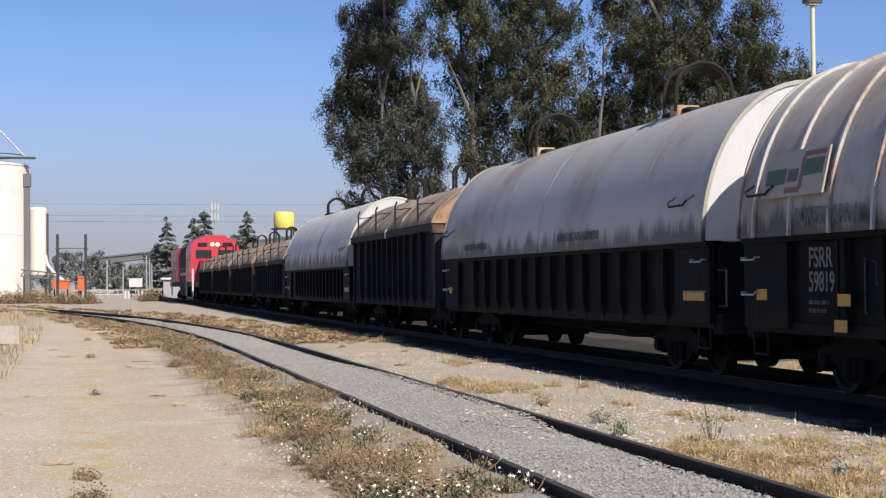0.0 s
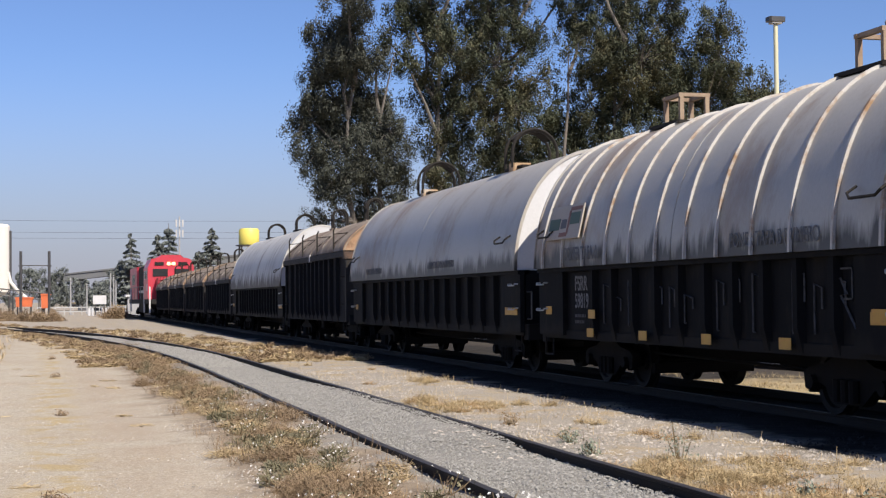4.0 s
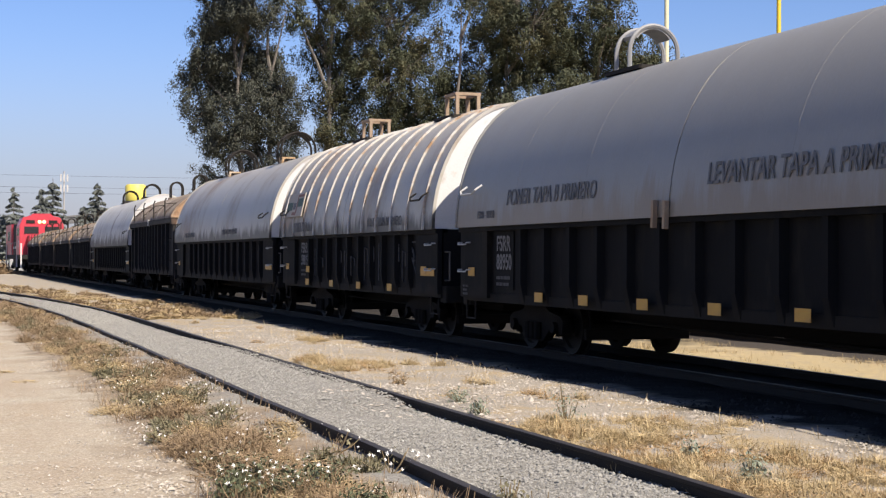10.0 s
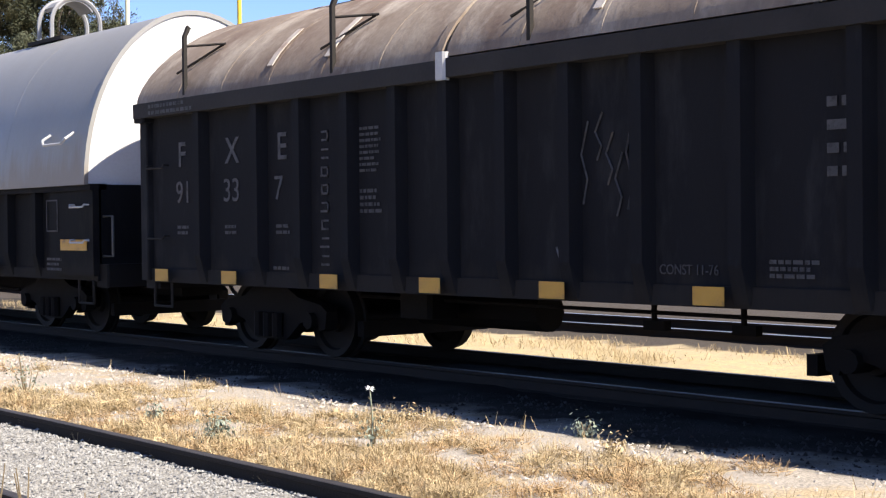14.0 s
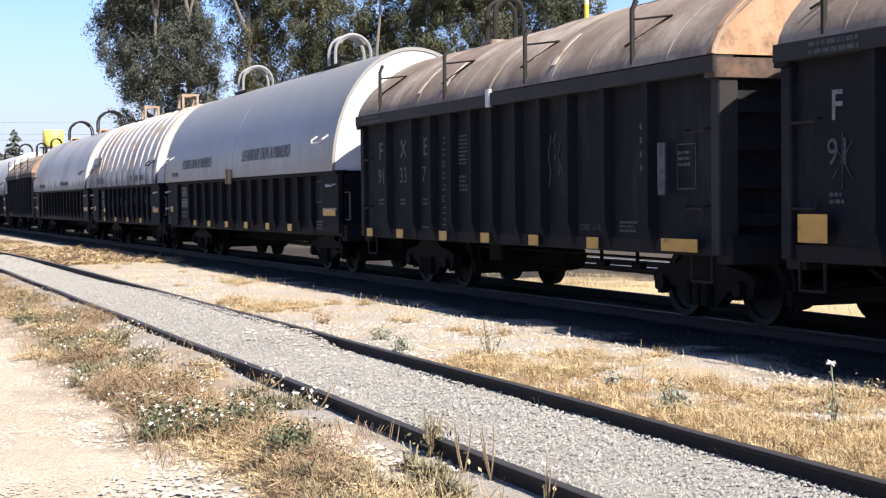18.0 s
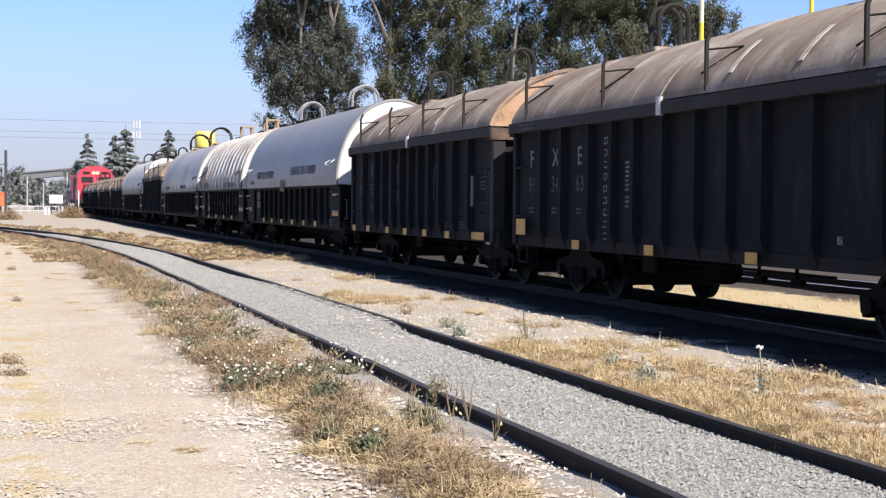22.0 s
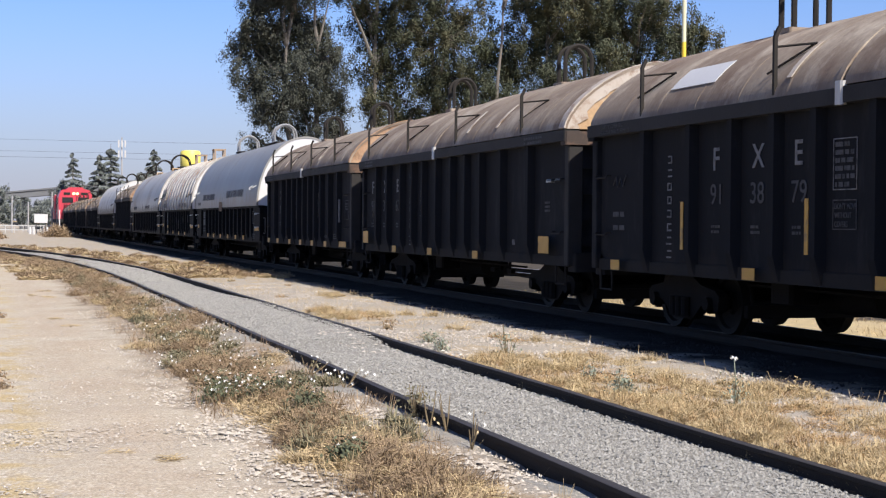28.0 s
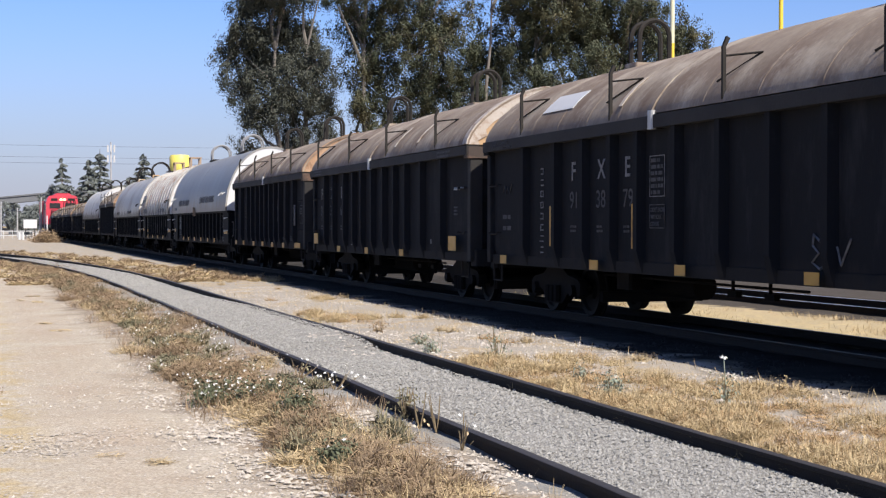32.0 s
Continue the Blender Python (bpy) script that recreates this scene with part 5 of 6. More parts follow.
def conifer(label, base, height, width, seed, leaves=6000, spire=0.8):
    """Whorls of drooping boughs on a straight trunk, each bough ragged with small needles' tufts."""
    rng = np.random.default_rng(seed)
    root = thing("conifer_tree", label, "tree", Matrix.Translation(base), group="far trees")
    part("trunk", Shape().rod((0, 0, 0), (0, 0, height * 0.98), height * 0.016, 0.03, 7), BARK, root)
    arms = 130
    ah = np.round(rng.random(arms) ** 1.05 * 15) / 15 * 0.95 + rng.normal(size=arms) * 0.008
    aa = rng.random(arms) * 2 * np.pi
    al = width * 0.5 * (np.clip(1 - ah, 0, 1) ** spire) * (0.45 + 0.65 * rng.random(arms)) + 0.12
    pick = rng.integers(0, arms, leaves)
    f = rng.random(leaves) ** 0.7
    a = aa[pick] + rng.normal(size=leaves) * 0.13
    r = al[pick] * f
    p = np.stack([r * np.cos(a), r * np.sin(a), height * (0.04 + 0.96 * ah[pick]) - 0.28 * r + 0.05 * r * r + rng.normal(size=leaves) * 0.07], 1)
    u = np.stack([-np.sin(a), np.cos(a), rng.normal(size=leaves) * 0.5], 1) * 0.009 * height
    v = np.stack([np.cos(a), np.sin(a), -0.5 + rng.normal(size=leaves) * 0.4], 1) * 0.017 * height
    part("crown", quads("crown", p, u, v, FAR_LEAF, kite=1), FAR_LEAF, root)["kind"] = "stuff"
    return root


conifer("far hazy conifer with tiered branches", (11.26, 210, -0.1), 11.3, 5.6, 11, 9000, 0.75)
conifer("far hazy conifer, dense and dark", (16.53, 212, -0.1), 12.8, 7.2, 12, 14000, 0.75)
conifer("far hazy conifer, narrow", (14.75, 209, -0.1), 11.0, 6.0, 14, 11000, 0.7)
conifer("far hazy conifer with broad foot", (22.2, 209, -0.1), 11.9, 7.0, 13, 13000, 0.75)
conifer("far hazy low conifer", (20.2, 207, -0.1), 8.6, 5.6, 15, 9000, 0.6)


def round_tree(label, base, lobes, seed, leaves=5000, size=0.34):
    rng = np.random.default_rng(seed)
    root = thing("broadleaf_tree", label, "tree", Matrix.Translation(base), group="far trees")
    part("trunk", Shape().rod((0, 0, 0), (0, 0, lobes[0][2]), 0.25, 0.12, 7), BARK, root)
    found = []
    for x, y, z, r in lobes:
        for _ in range(int(10 * r)):
            d = rng.normal(size=3)
            d *= rng.random() ** 0.4 / np.linalg.norm(d)
            found.append(spray(rng, np.array((x, y, z)) + d * r, 0.6, max(4, int(leaves / len(lobes) / (10 * r))), size))
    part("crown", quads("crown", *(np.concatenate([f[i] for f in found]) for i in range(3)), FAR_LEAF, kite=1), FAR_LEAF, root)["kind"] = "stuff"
    return root


round_tree("hazy broadleaf tree beside the line", (10.8, 214, -0.1), [(0, 0, 4.4, 2.5), (-1.6, 0, 5.3, 1.5), (1.7, 0, 5.4, 1.5), (0, 0, 6.0, 1.3), (-2.2, 0, 2.8, 1.8), (2.4, 0, 3.0, 1.9)], 21, 9000, 0.2)
round_tree("hazy broadleaf trees behind the yard", (-1.0, 236, -0.1), [(0, 0, 4.6, 2.4), (-1.5, 0, 5.6, 1.7), (-4.0, 0, 3.2, 2.2), (3.0, 0, 5.0, 1.8), (4.6, 0, 3.0, 2.2), (8, 0, 2.8, 2.2), (-8, 0, 3.0, 2.4), (-12, 0, 3.6, 2.6)], 22, 12000, 0.22)
round_tree("low hazy trees under the flyover", (5.6, 250, -0.1), [(0, 0, 2.6, 2.0), (-4.0, 0, 2.2, 1.8), (4.0, 0, 2.8, 2.2), (7.5, 0, 3.2, 2.4), (2.0, 2, 3.2, 1.8), (-2.0, 2, 3.0, 1.8)], 23, 10000, 0.22)

# ---- yard poles ----
def lamp_pole(label, x, y, h, camera_box):
    p = thing("yellow_pole", label, "pole", Matrix.Translation((x, y, 0)), group="yard poles")
    part("mast", Shape().rod((0, 0, 0), (0, 0, h - 2.6), 0.10, 0.08, 12), POLE_PAINT, p, smooth=True)
    part("upper_mast", Shape().rod((0, 0, h - 2.6), (0, 0, h), 0.08, 0.075, 12), POLE_PAINT if camera_box else CREAM_POLE, p, smooth=True)
    part("base_plate", Shape().box(-0.25, 0.25, -0.25, 0.25, 0, 0.03, 0.03), DARKM, p)
    if camera_box:
        part("bracket", Shape().rod((0, 0, h - 0.25), (0.25, -0.1, h - 0.1), 0.03), CLAMP_PALE, p)
        part("camera_housing", Shape().box(0.05, 0.42, -0.35, 0.25, h - 0.12, h + 0.06, 0.03), CLAMP_PALE, p, "pale camera housing")
        part("cable_loop", Shape().tube([(-0.1, 0, h - 0.1), (-0.22, 0, h - 0.3), (-0.16, 0, h - 0.5), (-0.06, 0, h - 0.42)], 0.02), DARKM, p)
        part("mast_top", Shape().rod((0, 0, h), (0, 0, h + 2.2), 0.07, 0.05, 10), POLE_PAINT, p)
    else:
        part("bracket", Shape().rod((0, 0, h), (0, 0, h + 0.12), 0.05), DARKM, p)
        part("floodlight", Shape().box(-0.3, 0.3, -0.2, 0.2, h + 0.1, h + 0.26, 0.06), DARKM, p)
        part("lamp_face", Shape().box(-0.2, 0.2, -0.15, 0.15, h + 0.03, h + 0.1, 0.03), CLAMP_PALE, p)
    return p


lamp_pole("slim yellow pole topped by a dark floodlight", 23.97, 46.0, 10.8, False)
lamp_pole("yellow pole carrying a pale camera housing", 28.38, 46.0, 11.35, True)

# ---- water tower ----
tower = thing("water_tower", "yellow water tank on a dark steel trestle", "water tower", Matrix.Translation((22.0, 168, -0.1)))
part("tank", Shape().lathe([(0, 7.9), (1.1, 7.9), (1.15, 8.0), (1.15, 9.5), (1.0, 9.72), (0, 9.78)], 24), TANK_PAINT, tower, "bright yellow tank", smooth=True)
part("platform", Shape().lathe([(0, 7.75), (1.5, 7.75), (1.5, 7.88), (0, 7.88)], 20), DARKM, tower)
for sx in (-1, 1):
    for sy in (-1, 1):
        part("leg", Shape().rod((sx * 1.2, sy * 1.2, 0), (sx * 0.95, sy * 0.95, 7.75), 0.1), DARKM, tower)
for z in (0.4, 2.8, 5.2):
    part("brace", Shape().rod((-1.2, -1.2, z), (1.1, -1.1, z + 2.4), 0.05), DARKM, tower)
    part("brace", Shape().rod((1.2, -1.2, z), (-1.1, -1.1, z + 2.4), 0.05), DARKM, tower)

# ---- cement works by the road ----
silo = thing("silo", "tall white cylindrical cement silo", "silo", Matrix.Translation((-8.95, 148, -0.1)), group="silos")
part("shell", Shape().lathe([(0, 0), (4.0, 0), (4.0, 12.9), (3.9, 13.0)], 40), SILO, silo, smooth=True)
part("roof", Shape().lathe([(4.05, 12.95), (4.05, 13.1), (1.2, 13.6), (0, 13.6)], 40), SILO, silo)
part("roof_rail", Shape().tube([(3.6 * math.cos(a * 0.3), 3.6 * math.sin(a * 0.3), 14.0) for a in range(22)], 0.05), DARKM, silo)
part("ring_band", Shape().lathe([(4.02, 6.4), (4.04, 6.45), (4.02, 6.5)], 40), SILO, silo)
small = thing("silo", "smaller white silo with a side chute", "silo", Matrix.Translation((-4.25, 150, -0.1)), group="silos")
part("shell", Shape().lathe([(0, 2.2), (0.82, 2.7), (0.86, 2.9), (0.86, 9.0), (0.7, 9.2), (0, 9.3)], 24), SILO, small, smooth=True)
part("chute", Shape().tube([(0.7, -0.4, 4.6), (0.9, -0.4, 3.7), (1.5, -0.4, 2.9), (2.4, -0.4, 2.1)], 0.16, 8), SILO, small)
for x in (-0.8, 0.8):
    part("leg", Shape().rod((x, 0, 0), (x, 0, 4.4), 0.12), DARKM, small)
part("ladder_cage", Shape().box(0.82, 1.02, -0.3, 0.3, 3.4, 8.6), DARKM, small)
elevator = thing("bucket_elevator", "grey steel bucket elevator against the silo", "elevator", Matrix.Translation((-5.15, 146.5, -0.1)))
part("casing", Shape().box(-0.3, 0.3, -0.4, 0.4, 0.0, 11.0, 0.05), HAZE_GREY_CONCRETE, elevator)
part("head", Shape().box(-0.42, 0.42, -0.5, 0.5, 11.0, 12.2, 0.15), HAZE_GREY_CONCRETE, elevator)
part("spout", Shape().rod((-0.2, 0, 11.4), (-1.6, 0.6, 12.9), 0.16), CLAMP_PALE, elevator)
gantry = thing("yellow_gantry", "yellow steel hoist box over the silo", "gantry", Matrix.Translation((-8.3, 146, -0.1)))
part("hoist_box", Shape().box(-0.6, 0.6, -0.5, 0.5, 15.6, 18.4, 0.1), POLE_PAINT, gantry)
part("hoist_leg", Shape().rod((0, 0, 13.4), (0, 0, 15.6), 0.4), DARKM, gantry)
part("hoist_stay", Shape().rod((0.4, 0, 16.6), (3.0, 0, 13.8), 0.08), CLAMP_PALE, gantry)
part("catwalk", Shape().box(0.0, 4.0, -0.5, 0.5, 13.6, 13.75), DARKM, gantry)
conveyor = thing("conveyor_truss", "dark lattice conveyor truss on posts", "conveyor", Matrix.Translation((-4.4, 144, -0.1)))
for z in (2.1, 2.7):
    part("chord", Shape().rod((-1.2, 0, z + 0.45), (4.4, 0, z - 0.2), 0.06), DARKM, conveyor)
for i in range(9):
    x = -1.2 + i * 0.65
    part("lattice_bar", Shape().rod((x, 0, 2.5 - i * 0.075), (x + 0.35, 0, 3.1 - i * 0.075), 0.04), DARKM, conveyor)
for x in (-0.9, 1.4, 4.2):
    part("post", Shape().rod((x, 0, 0), (x, 0, 2.4), 0.09), DARKM, conveyor)
for x, half, z0, z1 in ((-1.95, 0.78, 1.3, 2.15), (-0.05, 0.43, 1.15, 2.45)):
    hop = thing("orange_skip", "orange steel skip under the conveyor", "skip", Matrix.Translation((x, 142, -0.1)), group="skips")
    part("bin", Shape().extrude([(-half * 0.9, z0), (half * 0.9, z0), (half, z1), (-half, z1)], "y", -0.8, 0.8), ORANGE, hop, "orange painted steel")
    part("rim", Shape().box(-half - 0.04, half + 0.04, -0.86, -0.8, z1 - 0.12, z1 + 0.02), ORANGE, hop)
    for lx in (-half * 0.75, half * 0.75):
        part("leg", Shape().rod((lx, 0, 0), (lx, 0, z0), 0.07), DARKM, hop)
for x in (-2.18, 0.24):
    p = thing("gate_post", "dark tall steel gate post", "post", Matrix.Translation((x, 137, -0.1)), group="gate posts")
    part("shaft", Shape().rod((0, 0, 0), (0, 0, 6.2), 0.13, n=10), DARKM, p)
    part("cap", Shape().box(-0.2, 0.2, -0.15, 0.15, 4.85, 4.98), DARKM, p)
part("cross_wire", Shape().rod((0, 0, 4.95), (2.42, 0, 4.95), 0.04), DARKM, p, at=pose(-2.42, 0, 0))

# ---- flyover and far yard ----
fly = thing("flyover_bridge", "grey concrete flyover in the haze", "bridge", Matrix.Translation((0, 262, -0.1)))
part("deck", Shape().extrude([(1.5, 5.1), (40, 9.2), (40, 10.2), (1.5, 6.1)], "y", 0, 9), HAZE_GREY_CONCRETE, fly)
part("parapet", Shape().extrude([(1.5, 6.1), (40, 10.2), (40, 10.5), (1.5, 6.35)], "y", -0.2, 0.1), HAZE_GREY_CONCRETE, fly)
for x, t in ((6, 5.6), (14, 6.4), (22, 7.3), (30, 8.1)):
    part("pier", Shape().box(x - 0.7, x + 0.7, 2, 7, 0, t, 0.2), HAZE_GREY_CONCRETE, fly)
sign = thing("sign_board", "blank white board on two posts", "sign", Matrix.Translation((5.9, 176, -0.1)))
part("panel", Shape().box(-0.75, 0.75, -0.04, 0.04, 1.4, 2.4), WHITE_END, sign)
for x in (-0.5, 0.5):
    part("post", Shape().rod((x, 0, 0), (x, 0, 1.4), 0.05), DARKM, sign)
hut = thing("track_hut", "low white roofed shelter beside the line", "hut", Matrix.Translation((9.7, 172, -0.1)))
part("roof", Shape().box(-1.2, 1.2, -0.8, 0.8, 2.2, 2.45, 0.1), WHITE_END, hut)
part("wall", Shape().box(-0.9, 0.9, -0.6, 0.6, 0, 2.2), CONCRETE, hut)
WHITE_POST = Shape().rod((0, 0, 0), (0, 0, 1.0), 0.13, n=8).mesh("bollard", WHITE_END)
for i, x in enumerate((4.4, 4.8, 5.9, 6.2, 7.0, 7.4)):
    solid("bollard", WHITE_POST, WHITE_END, "short white painted marker post", "bollard", pose(x, 165 + i % 3, -0.1), group="marker posts")
for i, (x, h) in enumerate(((2.8, 4.6), (7.6, 5.2), (8.1, 5.0), (8.5, 4.4), (5.0, 4.0))):
    p = thing("utility_pole", "thin pale utility pole in the haze", "pole", Matrix.Translation((x, 185 + 3 * i, -0.1)), group="utility poles")
    part("shaft", Shape().rod((0, 0, 0), (0, 0, h), 0.11, 0.08), CONCRETE, p)
    part("cross_arm", Shape().box(-0.5, 0.5, -0.05, 0.05, h - 0.5, h - 0.4), DARKM, p)
rail_fence = thing("far_fence", "low pale railing across the far yard", "fence", Matrix.Translation((2.0, 180, -0.1)))
for z in (0.5, 1.0):
    part("rail", Shape().box(-3, 7, -0.03, 0.03, z, z + 0.1), CLAMP_PALE, rail_fence)
for i in range(11):
    part("post", Shape().box(-3 + i - 0.04, -3 + i + 0.04, -0.04, 0.04, 0, 1.15), CLAMP_PALE, rail_fence)
mast = thing("antenna_mast", "white telecom mast with panel antennas", "mast", Matrix.Translation((20.4, 240, -0.1)))
part("shaft", Shape().rod((0, 0, 0), (0, 0, 15.0), 0.16, 0.1), CONCRETE, mast)
for z in (12.4, 14.0):
    for x in (-0.5, 0.0, 0.5):
        part("panel_antenna", Shape().box(x - 0.12, x + 0.12, -0.3, -0.1, z - 0.6, z + 0.5), CLAMP_PALE, mast)
wires = thing("power_lines", "thin slack power lines across the sky", "cable")
for z, y in ((15.2, 250), (13.4, 252), (12.2, 246)):
    part("pylon", Shape().rod((-60, y, -0.1), (-60, y, z + 0.4), 0.2, 0.12), CONCRETE, wires)
    part("pylon", Shape().rod((84, y, -0.1), (84, y, z + 0.4), 0.2, 0.12), CONCRETE, wires)
    part("wire", Shape().tube([(-60 + 12 * i, y, z - 0.5 * math.sin(math.pi * i / 12)) for i in range(13)], 0.017, 4), DARKM, wires)


# ---- low plants, stones and grass ----
def blades(name, n, zone, size, mat, seed, label, lean=0.5, width=0.06):
    """Dry grass over a zone (x0, x1, y0, y1), thicker in patches; more of it near."""
    rng = np.random.default_rng(seed)
    x0, x1, y0, y1 = zone
    want, cs, us, vs = n, [], [], []
    while want > 0:
        m = want * 3
        f = rng.random(m)
        y = y0 + (y1 - y0) * f ** 1.7
        x = x0 + (x1 - x0) * rng.random(m)
        keep = np.array([noise.noise((a * 0.9, b * 0.55, seed)) + 0.45 * noise.noise((a * 2.6, b * 2.0, seed + 5)) for a, b in zip(x, y)]) > rng.random(m) * 0.7 - 0.12
        x, y = x[keep][:want], y[keep][:want]
        k = len(x)
        want -= k
        z = np.array([ground_height(a, b) for a, b in zip(x, y)])
        h = size * (0.45 + 0.9 * rng.random(k))
        ang = rng.random(k) * 2 * np.pi
        tilt = lean * (0.3 + rng.random(k))
        v = np.stack([np.sin(tilt) * np.cos(ang), np.sin(tilt) * np.sin(ang), np.cos(tilt)], 1) * h[:, None] * 0.5
        u = np.stack([-np.sin(ang), np.cos(ang), np.zeros(k)], 1) * (h * width)[:, None]
        c = np.stack([x, y, z - 0.01], 1) + v
        cs.append(c), us.append(u), vs.append(v)
    me = quads(name, np.concatenate(cs), np.concatenate(us), np.concatenate(vs), mat)
    return tagged(new(name, me), label, "grass", kind="stuff")


def thatch(name, clumps, zone, reach, height, mat, seed, label, per=70, want=None, up=0.35, width=0.0026, bent=True):
    """Matted dry grass: low domed clumps of long thin blades lying every way; want(x, y) thins them out."""
    rng = np.random.default_rng(seed)
    x0, x1, y0, y1 = zone
    cs, us, vs = [], [], []
    made = 0
    for _ in range(clumps * 30):
        if made >= clumps:
            break
        y, x = y0 + (y1 - y0) * rng.random() ** 1.8, x0 + (x1 - x0) * rng.random()
        thick = noise.noise((x * 1.1, y * 0.6, seed)) + 0.5 * noise.noise((x * 3.1, y * 2.4, seed + 7)) + (want(x, y) if want else 0.0)
        if thick < rng.random() * 0.7 - 0.05:
            continue
        made += 1
        x += siding_x(y) if bent else 0.0
        k = int(per * (0.5 + rng.random()))
        r = reach * (0.5 + 0.9 * rng.random())
        top = height * (0.4 + 0.9 * rng.random())
        d, a = np.sqrt(rng.random(k)) * r, rng.random(k) * 2 * np.pi
        off = np.stack([d * np.cos(a), d * np.sin(a)], 1)
        z = ground_height(x, y) + top * (1 - (d / r) ** 2) * rng.random(k) + 0.005
        b = a + rng.normal(size=k) * 0.9
        e = up * np.abs(rng.normal(size=k)) + 0.05 * rng.normal(size=k)
        ln = (0.035 + 0.05 * rng.random(k)) * (0.7 + reach * 2)
        v = np.stack([np.cos(e) * np.cos(b), np.cos(e) * np.sin(b), np.sin(e)], 1) * ln[:, None]
        u = np.stack([-np.sin(b), np.cos(b), rng.normal(size=k) * 0.6], 1) * (width * (0.7 + 0.6 * rng.random(k)))[:, None]
        cs.append(np.stack([x + off[:, 0], y + off[:, 1], z], 1)), us.append(u), vs.append(v)
    me = quads(name, np.concatenate(cs), np.concatenate(us), np.concatenate(vs), mat)
    return tagged(new(name, me), label, "grass", kind="stuff")


def near_rail(x, y):
    """Golden grass beside the siding's far rail, in one long near patch and a further one."""
    near_patch = 0.66 - 0.55 * max(0.0, x - 5.5) - 1.2 * max(0.0, y - 13.0)
    further = 0.3 - 0.25 * abs(y - 21.0) - 0.5 * max(0.0, x - 5.7)
    return max(near_patch, further, -0.5)


def verge_middle(x, y):
    return 0.34 - 1.35 * abs(x - 2.4)


def off_the_siding(x, y):
    """Nothing grows between the siding's rails."""
    return -9.0 if 3.1 < x < 5.1 else 0.0


thatch("dry_grass", 1400, (1.5, 3.3, 1.5, 78), 0.17, 0.17, BRUSH, 31, "matted brown dead weeds along the siding verge", 90, verge_middle, 0.6, 0.0020)
thatch("dry_grass", 1300, (1.4, 3.3, 1.5, 78), 0.15, 0.08, STRAW, 38, "bleached flattened grass along the siding verge", 75, verge_middle, 0.45, 0.0020)
thatch("dry_grass", 110, (1.8, 3.25, 6.5, 45), 0.13, 0.10, WEED_GREEN, 32, "dusty green weeds along the siding verge", 110, verge_middle, 0.8, 0.005)
thatch("dry_grass", 860, (4.97, 7.4, 3, 60), 0.13, 0.08, STRAW, 33, "golden dry grass between the tracks", 140, near_rail, 0.75, 0.0017)
thatch("dry_grass", 420, (4.97, 7.6, 3, 60), 0.13, 0.07, RUSSET, 40, "russet dry grass between the tracks", 90, near_rail, 0.6, 0.0018)
thatch("dry_grass", 620, (0.9, 8.2, 38, 112), 0.22, 0.12, BRUSH, 55, "brown grass tufts about the siding's bend", 90, off_the_siding, 0.5, 0.007)
thatch("dry_grass", 520, (0.9, 8.2, 38, 112), 0.22, 0.09, STRAW, 56, "pale grass tufts about the siding's bend", 90, off_the_siding, 0.4, 0.007)
thatch("dry_grass", 22, (-1.2, 1.4, 6, 60), 0.14, 0.03, STRAW, 57, "trodden straw wisps on the dirt road", 50, None, 0.15)
blades("dry_grass", 5000, (1.7, 3.25, 8, 60), 0.13, BRUSH, 37, "brown weed stalks along the siding verge", 0.8, 0.02)
blades("dry_grass", 4000, (4.98, 7.5, 3, 45), 0.12, STRAW, 48, "thin standing straw between the tracks", 1.0, 0.018)
blades("dry_grass", 14000, (10.95, 13.8, 4, 30), 0.10, STRAW, 34, "sunlit straw grass beyond the main line", 1.35, 0.03)
blades("dry_grass", 6000, (-4.5, -1.2, 14, 80), 0.2, STRAW, 35, "dry grass bank beside the dirt road", 0.8, 0.04)
thatch("dry_brush", 150, (-9.5, 0.7, 126, 140), 0.75, 0.95, BRUSH, 36, "tall brown brush by the cement works", 160, None, 0.9, 0.018, False)
thatch("dry_brush", 60, (5.6, 7.5, 138, 160), 0.7, 1.0, BRUSH, 39, "brown brush mound beside the line", 160, None, 0.9, 0.018, False)


def stones(name, n, zone, size, mat, seed, label, sink=0.35, power=1.6, flat=1.0):
    """Loose stones, each a rough squashed octahedron."""
    rng = np.random.default_rng(seed)
    x0, x1, y0, y1 = zone
    x = x0 + (x1 - x0) * rng.random(n)
    y = y0 + (y1 - y0) * rng.random(n) ** power
    if x0 < 5:
        x = x - np.maximum(y - 34, 0) ** 2 / 520
    s = size * (0.4 + 0.9 * rng.random(n) ** 2)
    z = np.array([ground_height(a, b) for a, b in zip(x, y)]) + s * (0.5 - sink)
    base = np.array(((1, 0, -0.3), (0, 1, -0.3), (-1, 0, -0.3), (0, -1, -0.3), (0.1, 0.1, 0.7)), float)
    a = rng.random(n) * 2 * np.pi
    rot = np.stack([np.stack([np.cos(a), -np.sin(a)], 1), np.stack([np.sin(a), np.cos(a)], 1)], 1)
    v = base[None] * s[:, None, None] * (0.6 + 0.8 * rng.random((n, 5, 1)))
    v[:, :, 2] *= flat
    v[:, :, :2] = np.einsum("nij,nkj->nki", rot, v[:, :, :2])
    v += np.stack([x, y, z], 1)[:, None]
    tri = np.array(((0, 1, 4), (1, 2, 4), (2, 3, 4), (3, 0, 4)))
    f = (tri[None] + 5 * np.arange(n)[:, None, None]).reshape(-1, 3)
    me = bpy.data.meshes.new(name)
    me.from_pydata(v.reshape(-1, 3).tolist(), [], f.tolist())
    me.materials.append(mat)
    return tagged(new(name, me), label, "gravel", kind="stuff")


